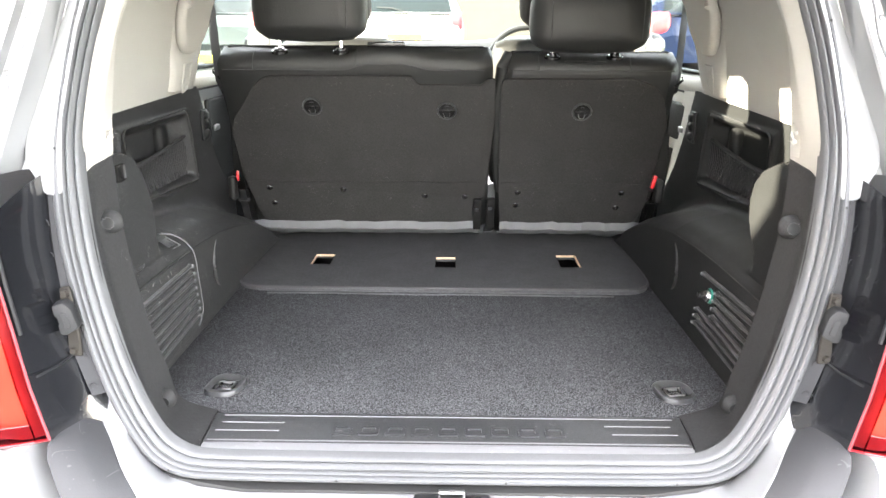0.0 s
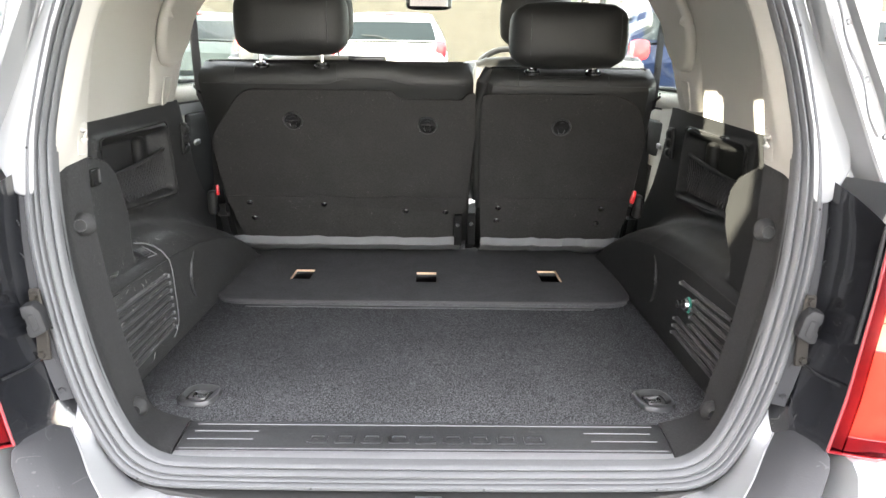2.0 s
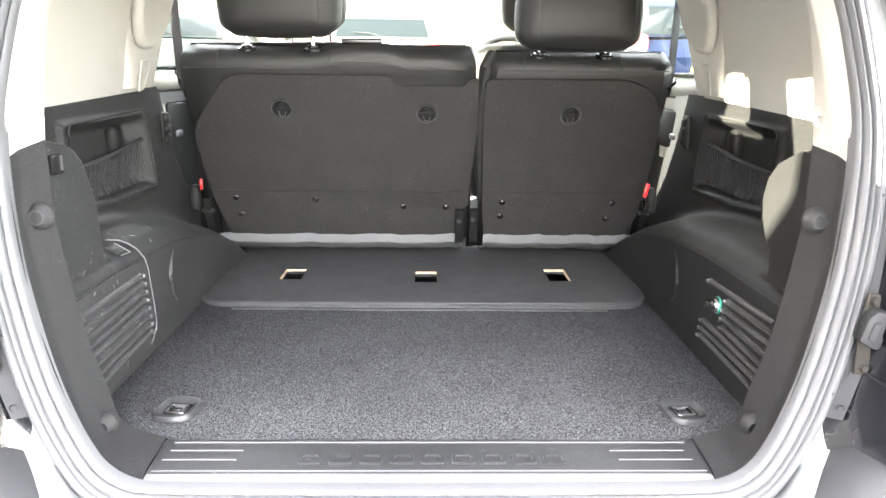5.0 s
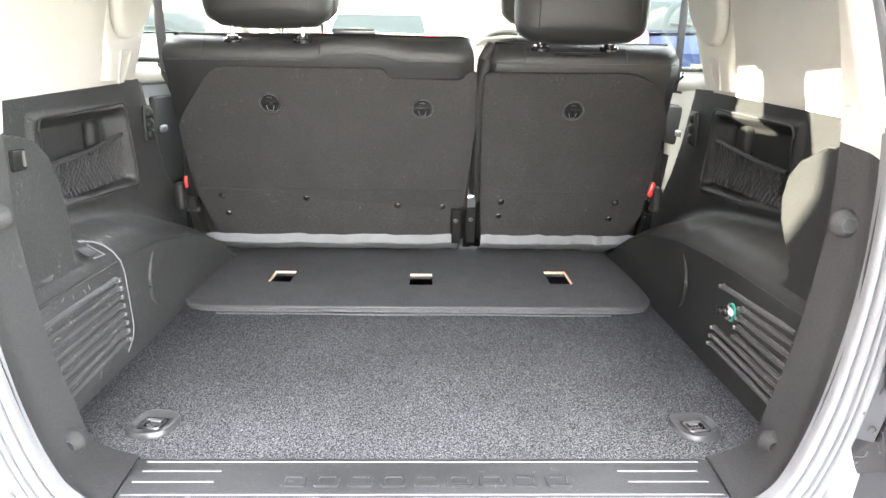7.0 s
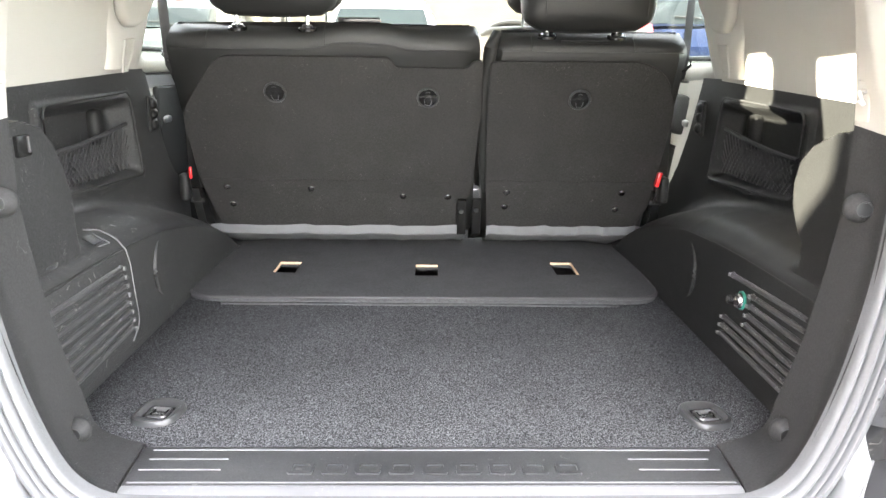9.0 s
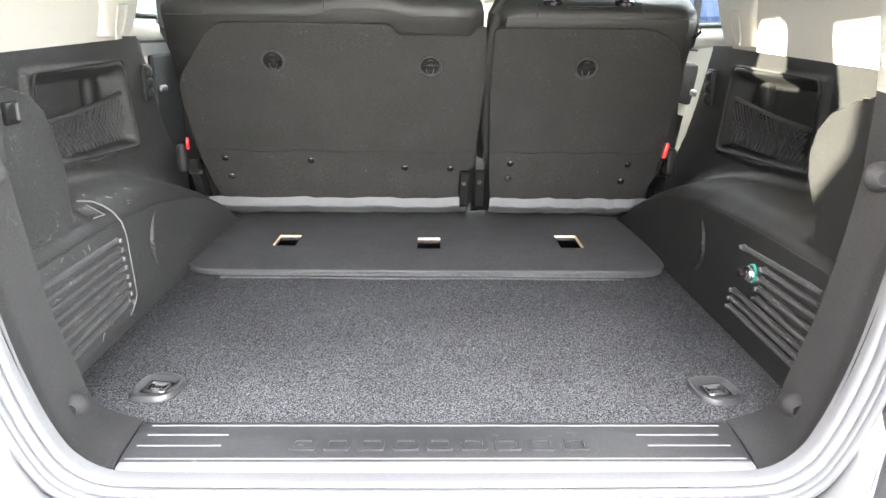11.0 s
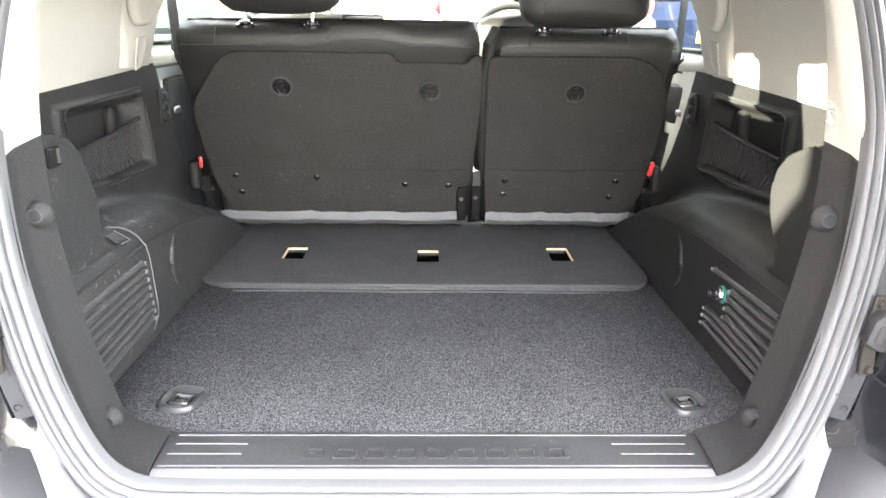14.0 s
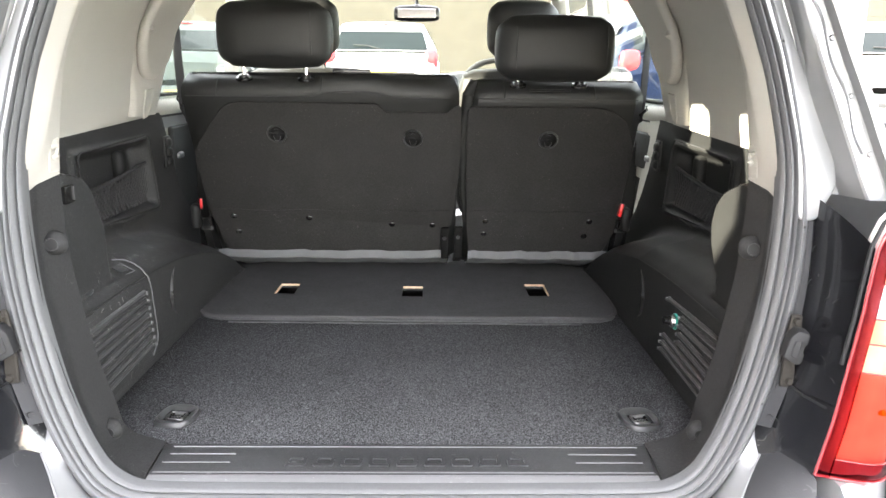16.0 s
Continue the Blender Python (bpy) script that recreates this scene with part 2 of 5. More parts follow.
def prism(outline, axis, lo, hi, bevel=0.0, seg=2, place=None):
    """A flat outline (2D points) pushed along an axis from lo to hi. place(u, v, w) gives the point; axis picks the usual one."""
    if place is None:
        place = {"x": lambda u, v, w: (w, u, v), "y": lambda u, v, w: (u, w, v), "z": lambda u, v, w: (u, v, w)}[axis]
    bm = bmesh.new()
    a = [bm.verts.new(place(u, v, lo)) for u, v in outline]
    b = [bm.verts.new(place(u, v, hi)) for u, v in outline]
    bm.faces.new(a), bm.faces.new(b[::-1])
    n = len(a)
    for i in range(n):
        bm.faces.new((a[i], b[i], b[(i + 1) % n], a[(i + 1) % n]))
    bmesh.ops.recalc_face_normals(bm, faces=bm.faces)
    if bevel:
        ring = [e for e in bm.edges if len(e.link_faces) == 2 and any(len(f.verts) == n for f in e.link_faces)]
        bmesh.ops.bevel(bm, geom=ring, offset=bevel, segments=seg, profile=0.5, affect="EDGES", clamp_overlap=True)
    return bm


def rounded(points, r, n=5):
    """An outline whose corners are rounded by r (one value or one for each corner)."""
    out, k = [], len(points)
    for i, p in enumerate(points):
        p = Vector(p)
        a, b = Vector(points[i - 1]), Vector(points[(i + 1) % k])
        ri = r[i] if isinstance(r, (list, tuple)) else r
        if ri <= 0:
            out.append(tuple(p))
            continue
        ri = min(ri, (a - p).length * 0.45, (b - p).length * 0.45)
        s, e = p + (a - p).normalized() * ri, p + (b - p).normalized() * ri
        for j in range(n + 1):
            t = j / n
            out.append(tuple(s * (1 - t) ** 2 + p * 2 * t * (1 - t) + e * t * t))
    return out


def sheet(rows, thick=None, close=False):
    """A surface through rows of points; thick: an offset vector that gives it depth. close: rows are closed loops."""
    bm = bmesh.new()
    vs = [[bm.verts.new(p) for p in row] for row in rows]
    n = len(rows[0])
    for i in range(len(rows) - 1):
        for j in range(n if close else n - 1):
            k = (j + 1) % n
            bm.faces.new((vs[i][j], vs[i][k], vs[i + 1][k], vs[i + 1][j]))
    if thick is not None:
        t = Vector(thick)
        back = [[bm.verts.new(Vector(p) + t) for p in row] for row in rows]
        m = len(rows)
        for i in range(m - 1):
            for j in range(n if close else n - 1):
                k = (j + 1) % n
                bm.faces.new((back[i][j], back[i + 1][j], back[i + 1][k], back[i][k]))
        for j in range(n if close else n - 1):
            k = (j + 1) % n
            bm.faces.new((vs[0][j], back[0][j], back[0][k], vs[0][k]))
            bm.faces.new((vs[-1][j], vs[-1][k], back[-1][k], back[-1][j]))
        if not close:
            for i in range(m - 1):
                bm.faces.new((vs[i][0], vs[i + 1][0], back[i + 1][0], back[i][0]))
                bm.faces.new((vs[i][-1], back[i][-1], back[i + 1][-1], vs[i + 1][-1]))
    return bm


def smooth_line(points, n):
    """n points along a Catmull-Rom curve through points, evenly by length."""
    pts = [Vector(p) for p in points]
    dense = []
    for i in range(len(pts) - 1):
        p0, p1, p2, p3 = pts[max(i - 1, 0)], pts[i], pts[i + 1], pts[min(i + 2, len(pts) - 1)]
        for j in range(16):
            t = j / 16
            dense.append(0.5 * (2 * p1 + (p2 - p0) * t + (2 * p0 - 5 * p1 + 4 * p2 - p3) * t * t + (3 * p1 - p0 - 3 * p2 + p3) * t ** 3))
    dense.append(pts[-1])
    ln = [0.0]
    for a, b in zip(dense, dense[1:]):
        ln.append(ln[-1] + (b - a).length)
    out, k = [], 0
    for i in range(n):
        s = ln[-1] * i / (n - 1)
        while k < len(ln) - 2 and ln[k + 1] < s:
            k += 1
        f = (s - ln[k]) / max(ln[k + 1] - ln[k], 1e-9)
        out.append(dense[k].lerp(dense[k + 1], min(max(f, 0), 1)))
    return out


def tube(points, r, n=8, closed=False, flat=1.0, up=(0, 0, 1)):
    """A round (or flattened) bar along points."""
    pts = [Vector(p) for p in points]
    rows = []
    for i, p in enumerate(pts):
        a = pts[i - 1] if (i or closed) else pts[i]
        b = pts[(i + 1) % len(pts)] if (i < len(pts) - 1 or closed) else pts[i]
        d = (b - a).normalized()
        s = d.cross(Vector(up))
        if s.length < 1e-4:
            s = d.cross(Vector((1, 0, 0)))
        s.normalize()
        u = s.cross(d).normalized()
        ri = r[i] if isinstance(r, (list, tuple)) else r
        rows.append([p + s * math.cos(2 * math.pi * k / n) * ri + u * math.sin(2 * math.pi * k / n) * ri * flat for k in range(n)])
    if closed:
        rows.append(rows[0])
    bm = sheet(rows, close=True)
    if closed:
        bmesh.ops.remove_doubles(bm, verts=bm.verts, dist=1e-6)
    else:
        bm.verts.ensure_lookup_table()
        for start in (0, n * (len(rows) - 1)):
            bm.faces.new([bm.verts[start + k] for k in range(n)])
    return bm


def lathe(profile, m, n=24):
    """A turned form: (radius, height) profile round z, then moved by m."""
    rows = [[(r * math.cos(2 * math.pi * k / n), r * math.sin(2 * math.pi * k / n), h) for k in range(n)] for r, h in profile]
    bm = sheet(rows, close=True)
    bmesh.ops.remove_doubles(bm, verts=bm.verts, dist=1e-6)
    bmesh.ops.holes_fill(bm, edges=[e for e in bm.edges if e.is_boundary])
    bmesh.ops.transform(bm, matrix=m, verts=bm.verts)
    return bm


def facing(place, direction):
    """A pose at place whose z points along direction."""
    return Matrix.Translation(place) @ Vector(direction).to_track_quat("Z", "Y").to_matrix().to_4x4()


def join(*bms):
    out = bmesh.new()
    for b in bms:
        me = bpy.data.meshes.new("joined")
        b.to_mesh(me)
        b.free()
        out.from_mesh(me)
        bpy.data.meshes.remove(me)
    return out


def cushion(lo, hi, r=0.03, puff=0.012, cuts=6, m=None):
    """A padded block: rounded edges and slightly swollen faces."""
    bm = bmesh.new()
    bmesh.ops.create_cube(bm, size=2)
    bmesh.ops.subdivide_edges(bm, edges=list(bm.edges), cuts=cuts, use_grid_fill=True)
    c = Vector([(a + b) / 2 for a, b in zip(lo, hi)])
    h = Vector([(b - a) / 2 for a, b in zip(lo, hi)])
    for v in bm.verts:
        q = Vector([v.co[i] * h[i] for i in range(3)])
        core = Vector([max(-h[i] + r, min(h[i] - r, q[i])) for i in range(3)])
        d = q - core
        p = core + (d.normalized() * r if d.length > 1e-9 else Vector())
        s = v.co
        swell = Vector([math.copysign(puff, s[i]) * (1 - s[(i + 1) % 3] ** 2) * (1 - s[(i + 2) % 3] ** 2) * (abs(s[i]) > 0.99) for i in range(3)])
        v.co = c + p + swell
    if m is not None:
        bmesh.ops.transform(bm, matrix=m, verts=bm.verts)
    return bm


def interp(x, table):
    if x <= table[0][0]:
        return table[0][1]
    for (a, u), (b, v) in zip(table, table[1:]):
        if x <= b:
            t = (x - a) / (b - a)
            return u + (v - u) * t
    return table[-1][1]


def step(a, b, x):
    t = max(0.0, min(1.0, (x - a) / (b - a)))
    return t * t * (3 - 2 * t)

# ---- the place: car park ground ----
XC = -0.016          # middle of the boot
FLOOR = 0.76         # top of the boot carpet


def rise(x, y):
    """The car park climbs gently ahead of the car."""
    return 0.90 * step(3.6, 9.0, y)


rows = []
for i in range(61):
    y = math.copysign(abs((i - 30) / 30) ** 3 * 600, i - 30)
    rows.append([(math.copysign(abs((j - 24) / 24) ** 3 * 600, j - 24), y, rise(0, y)) for j in range(49)])
ys = sorted(set([r[0][1] for r in rows] + [3.2 + 0.4 * k for k in range(20)]))
rows = [[(p[0], y, rise(p[0], y)) for p in rows[0]] for y in ys]
single("ground", sheet(rows), ASPHALT, "pale dry tarmac of a car park", "ground", kind="structure", loc=(0, 0, 0))

# added wall, never in view; its stepped end trims the sun in the boot
single("sun_block_wall", prism([(-9.0, 0.0), (6.5, 0.0), (6.5, 2.262), (-1.075, 2.262), (-1.208, 2.42), (-1.23, 3.3), (-9.0, 3.3)], "x", -3.4, -3.2, 0.01, 1), mat("rendered_masonry", (0.14, 0.135, 0.125), 0.9, grain=0.8, size=40, vary=0.25, vary_size=1.5), "unseen plain wall, added to shade part of the boot", "wall", kind="structure")

# ---- the car's shell ----
car = thing("car_body", (0, 1.6, 0), "silver estate car body with its tailgate raised", "car", kind="structure")


def opening_y(z):
    return -0.01 + 0.15 * (z - 0.85)


INNER = [(0.0, 0.781), (0.25, 0.782), (0.45, 0.784), (0.505, 0.792), (0.545, 0.818), (0.570, 0.855), (0.592, 0.900), (0.620, 0.975), (0.648, 1.08), (0.664, 1.16), (0.673, 1.24), (0.678, 1.32), (0.676, 1.39), (0.664, 1.46), (0.640, 1.555), (0.602, 1.666), (0.553, 1.80), (0.46, 1.88), (0.0, 1.90)]
OUTER = [(0.0, 0.729), (0.25, 0.730), (0.46, 0.733), (0.53, 0.742), (0.575, 0.766), (0.603, 0.800), (0.632, 0.850), (0.659, 0.910), (0.690, 1.005), (0.714, 1.11), (0.729, 1.20), (0.7325, 1.28), (0.727, 1.37), (0.716, 1.43), (0.688, 1.55), (0.651, 1.666), (0.595, 1.81), (0.50, 1.92), (0.0, 1.94)]


def smooth2(curve, n):
    return smooth_line([(x, z, 0) for x, z in curve], n)


def station_line(points, per=7):
    """A Catmull-Rom curve with the same number of points between each two stations."""
    pts, out = [Vector(p) for p in points], []
    for i in range(len(pts) - 1):
        p0, p1, p2, p3 = pts[max(i - 1, 0)], pts[i], pts[i + 1], pts[min(i + 2, len(pts) - 1)]
        for j in range(per):
            t = j / per
            out.append(0.5 * (2 * p1 + (p2 - p0) * t + (2 * p0 - 5 * p1 + 4 * p2 - p3) * t * t + (3 * p1 - p0 - 3 * p2 + p3) * t ** 3))
    return out + [pts[-1]]


def half_ring(side, curve, n):
    return [Vector((side * p.x, opening_y(p.y), p.y)) for p in smooth2(curve, n)]


# weather seal round the opening: a ridged rubber section
N = 120
PROFILE = [(0.0, 0.014), (0.0, -0.004), (0.03, -0.011), (0.09, -0.014), (0.15, -0.012), (0.18, -0.003), (0.21, -0.003), (0.24, -0.014), (0.32, -0.020), (0.40, -0.018), (0.44, -0.005), (0.47, -0.005), (0.50, -0.018), (0.545, -0.021), (0.58, -0.016), (0.60, -0.005), (0.63, -0.005), (0.66, -0.017), (0.72, -0.022), (0.82, -0.021), (0.93, -0.015), (1.0, -0.004), (1.0, 0.02)]
seal_rows = []
inner_l, outer_l = half_ring(-1, INNER, N), half_ring(-1, OUTER, N)
inner_r, outer_r = half_ring(1, INNER, N), half_ring(1, OUTER, N)
loop = [(a, b) for a, b in zip(inner_r, outer_r)] + [(a, b) for a, b in zip(inner_l[::-1][1:-1], outer_l[::-1][1:-1])]
for u, d in PROFILE:
    seal_rows.append([a.lerp(b, u) + Vector((0, d, 0)) for a, b in loop])
seal = thing("weather_seal", (0, 0, 0.72), "grey ridged rubber weather seal round the boot opening", "seal")
part("trim_lip", sheet(seal_rows[:7], close=True), RUBBER, seal, sharp=50)
part("inner_bead", sheet(seal_rows[6:12], close=True), RUBBER, seal, sharp=50)
part("outer_bead", sheet(seal_rows[11:17], close=True), RUBBER, seal, sharp=50)
part("hollow_bulb", sheet(seal_rows[16:], close=True), RUBBER, seal, sharp=50)
for k in range(6, len(loop), 17):
    a, b = loop[k]
    part("vent_hole", lathe([(0.0030, 0.0), (0.002, 0.0012), (0.0, 0.0012)], facing(a.lerp(b, 0.78) + Vector((0, -0.0210, 0)), (0, -1, 0)), 10), DARKGAP, seal)

BUFFER = mat("dirty_buffer_rubber", (0.019, 0.0195, 0.0205), 0.6, spec=0.25, grain=0.3, size=300, vary=0.35, vary_size=30)
RUST = mat("dirty_bracket_steel", (0.016, 0.0135, 0.0105), 0.7, metal=0.2, grain=0.5, size=300, vary=0.5, vary_size=60)
# jambs of the body outside the seal, both sides
for side in (-1, 1):
    edge = half_ring(side, OUTER, N)
    # dark painted lamp recess between seal and lamp
    low = [p for p in edge if 0.85 <= p.z <= 1.345]
    lamp = lambda z: (interp(z, [(0.86, 0.713), (0.97, 0.733), (1.155, 0.753), (1.27, 0.760), (1.36, 0.785)]), -0.112)
    rows = []
    for k in range(9):
        f = k / 8
        row = []
        for p in low:
            lx, ly = lamp(p.z - 0.06 * f)
            q = Vector((side * lx, ly, p.z - 0.06 * f))
            s = p.lerp(q, f)
            s.y = p.y + 0.012 + (q.y - p.y - 0.012) * (f ** 1.6)
            row.append(s)
        rows.append(row)
    jamb = part("lamp_recess", sheet(rows), CHARCOAL, car, "charcoal gloss painted recess beside the tail lamp")
    part("seam", tube([(side * 0.706, 0.004, 0.990), (side * 0.713, -0.050, 0.986), (side * 0.722, -0.108, 0.990)], 0.0022, 6), CORNER, jamb, "seam between the upper and lower recess panels")
    # lighter flange beside the seal, with stamped marks, and the panel's rounded foot above it
    fl = [p for p in edge if 0.905 <= p.z <= 1.305]
    wid = lambda z: interp(z, [(0.885, 0.020), (1.0, 0.022), (1.15, 0.026), (1.25, 0.034), (1.30, 0.050)])
    f_rows = [[p + Vector((side * wid(p.z) * f, -0.010 - 0.012 * f, 0)) for p in fl] for f in (-0.1, 0.3, 0.7, 1.0)]
    flange = part("flange", sheet(f_rows, (0, 0.004, 0)), FLANGE, jamb, "blue-grey body flange beside the seal")
    part("flange_edge", tube([p + Vector((side * 0.001, -0.001, 0)) for p in f_rows[3] if p.z > 1.13], 0.0020, 6), SILVER, flange)
    for zc, r in ((1.235, 0.013), (1.165, 0.008), (0.985, 0.011), (0.925, 0.006)):
        p = min(f_rows[2], key=lambda v: abs(v.z - zc))
        part("stamped_mark", tube([p + Vector((side * (r * math.cos(a) - 0.004), -0.002, r * math.sin(a))) for a in [k * 0.45 - 1.2 for k in range(11)]], 0.0011, 5), CORNER, flange)
    foot = rounded([(0.590, 1.76), (0.626, 1.76), (0.676, 1.62), (0.724, 1.50), (0.768, 1.39), (0.772, 1.345), (0.757, 1.318), (0.742, 1.284), (0.708, 1.284), (0.700, 1.42), (0.660, 1.58)], [0.0, 0.0, 0.0, 0.0, 0.04, 0.012, 0.01, 0.03, 0.022, 0.0, 0.0], 6)
    part("panel_foot", prism(foot, "y", 0.0, 0.010, 0.004, 3, place=lambda u, v, w: (side * u, opening_y(v) - 0.010 - w - 0.10 * max(0, u - 0.73), v)), SILVER, car, "rounded silver foot of the quarter panel")
    # upper jamb: bright face, shaded channel, bolted flange with its sealer bead, and the rain gutter
    up = [p for p in edge if p.z >= 1.325 and abs(p.x) > 0.3]
    LINES = {"crease": [(1.30, 0.790), (1.324, 0.782), (1.411, 0.749), (1.492, 0.714), (1.594, 0.667), (1.644, 0.654), (1.80, 0.605), (1.93, 0.51)],
             "soft": [(1.30, 0.812), (1.379, 0.778), (1.486, 0.736), (1.599, 0.692), (1.66, 0.670), (1.80, 0.620), (1.93, 0.52)],
             "bead": [(1.30, 0.830), (1.40, 0.790), (1.455, 0.766), (1.515, 0.744), (1.589, 0.716), (1.661, 0.684), (1.80, 0.632), (1.93, 0.53)],
             "rail": [(1.30, 0.850), (1.423, 0.798), (1.487, 0.773), (1.575, 0.735), (1.661, 0.700), (1.80, 0.645), (1.93, 0.54)],
             "outer": [(1.30, 0.866), (1.425, 0.812), (1.495, 0.785), (1.567, 0.752), (1.659, 0.713), (1.80, 0.657), (1.93, 0.55)]}

    def jamb_row(line, dx, dy, least):
        return [Vector((side * (max(interp(p.z, LINES[line]), abs(p.x) + least) + dx), p.y + dy * interp(p.z, [(1.72, 1.0), (1.84, 0.42)]), p.z)) for p in up]

    rows = [[p + Vector((0, 0.006, 0)) for p in up], up[:]]
    for line, dx, dy, least in (("crease", -0.002, -0.009, 0.004), ("crease", 0.004, -0.013, 0.010), ("crease", 0.007, -0.020, 0.012), ("soft", 0.0, -0.068, 0.016), ("soft", 0.004, -0.072, 0.020), ("bead", 0.0, -0.074, 0.026), ("rail", 0.0, -0.076, 0.032), ("rail", 0.002, -0.098, 0.034), ("outer", 0.0, -0.103, 0.042), ("outer", 0.004, -0.097, 0.046), ("outer", 0.004, 0.03, 0.048)):
        rows.append(jamb_row(line, dx, dy, least))
    up_jamb = part("jamb", sheet(rows), SILVER, car, "silver painted jamb with bolted rain gutter", sharp=25)
    bead = [rows[7][i] + Vector((side * 0.004 * math.sin(i * 0.9), -0.001, 0)) for i in range(4, len(up))]
    part("sealer_bead", tube(bead, 0.003, 6), SILVER, up_jamb, "wavy grey seam sealer bead")
    for i in range(4, len(up) - 2, 5):
        c = rows[7][i].lerp(rows[8][i], 0.55)
        part("bolt", lathe([(0.0, 0.005), (0.004, 0.004), (0.006, 0.0)], facing(c, (0, -1, 0)), 10), SILVER, up_jamb)
    # striker buffer
    def buffer_at(u, v, w):
        return pose(side * 0.700, -0.026, 1.070, 0, side * 8, side * -12) @ Vector((side * u * 0.72, -w, v * 0.9))

    buf = part("buffer_block", prism(rounded([(-0.026, -0.024), (0.010, -0.034), (0.020, -0.030), (0.021, -0.012), (0.017, -0.008), (0.017, 0.008), (0.022, 0.012), (0.021, 0.034), (-0.008, 0.036), (-0.022, 0.020)], 0.006, 3), "y", -0.016, 0.016, 0.004, 2, place=buffer_at), BUFFER, car, "grey rubber stop buffer on a bracket")
    part("pad", prism(rounded([(-0.012, -0.018), (0.006, -0.020), (0.007, 0.018), (-0.010, 0.016)], 0.006, 3), "y", 0.015, 0.0185, 0.0015, 1, place=buffer_at), BUFFER, buf)
    part("bracket", prism(rounded([(0.690, 0.985), (0.716, 0.986), (0.712, 1.03), (0.716, 1.08), (0.716, 1.122), (0.696, 1.124), (0.690, 1.06)], 0.005, 2), "y", -0.014, -0.006, 0.002, 1, place=lambda u, v, w: (side * u, w + 0.02 * (v - 1.05), v)), RUST, buf, "dirty steel bracket")
    for bz in (0.997, 1.112):
        part("bolt", lathe([(0, 0.006), (0.006, 0.006), (0.008, 0)], facing((side * 0.704, -0.015, bz), (0, -1, 0)), 6), RUST, buf)
    # outer quarter panel
    q_rows = []
    for y, bulge in ((-0.10, 0.0), (0.0, 0.02), (0.3, 0.03), (1.2, 0.035)):
        q_rows.append([(side * (x + bulge), y + dy, z) for x, z, dy in ((0.90, 0.30, 0), (0.925, 0.6, 0), (0.935, 0.9, 0), (0.935, 1.15, 0), (0.925, 1.40, 0.02))])
    part("quarter_panel", sheet(q_rows, (-side * 0.012, 0, 0)), SILVER, car)
    # upper body between gutter and quarter window
    q_rows = []
    for f in (0.0, 0.5, 1.0):
        q_rows.append([(side * (0.90 - 0.34 * max(0, (z - 1.33))), 0.06 + 0.24 * (z - 1.33) + f * 0.03, z) for z in (1.33, 1.45, 1.6, 1.75, 1.93)])
    part("d_pillar_skin", sheet(q_rows, (-side * 0.012, 0, 0)), SILVER, car)

# rear sill below the seal, with the dark gap and the bumper
xs = [-0.56 + 1.12 * i / 40 for i in range(41)]
drop = lambda x: 0.03 * max(0.0, abs(x) - 0.40) / 0.16
part("sill_gap", sheet([[(x, y, z + drop(x)) for x in xs] for y, z in ((-0.012, 0.722), (-0.040, 0.714), (-0.046, 0.70))], (0, 0.01, -0.01)), DARKGAP, car, "dark gap under the weather seal")
part("sill_panel", sheet([[(x, y, z + drop(x) * 0.8) for x in xs] for y, z in ((-0.046, 0.712), (-0.075, 0.708), (-0.082, 0.695), (-0.09, 0.60))], (0, 0.01, -0.01)), SILVER, car, "silver rear sill panel")
bump = thing("rear_bumper", (0, -0.12, 0.35), "silver rear bumper with grey corner caps", "bumper")
bx = [-0.93 + 1.86 * i / 60 for i in range(61)]


def bumper_top(x):
    a = abs(x)
    return interp(a, [(0.50, 0.60), (0.70, 0.62), (0.722, 0.862), (0.93, 0.875)])


def wrap(x):
    return 0.24 * max(0.0, (abs(x) - 0.62) / 0.31) ** 2.2


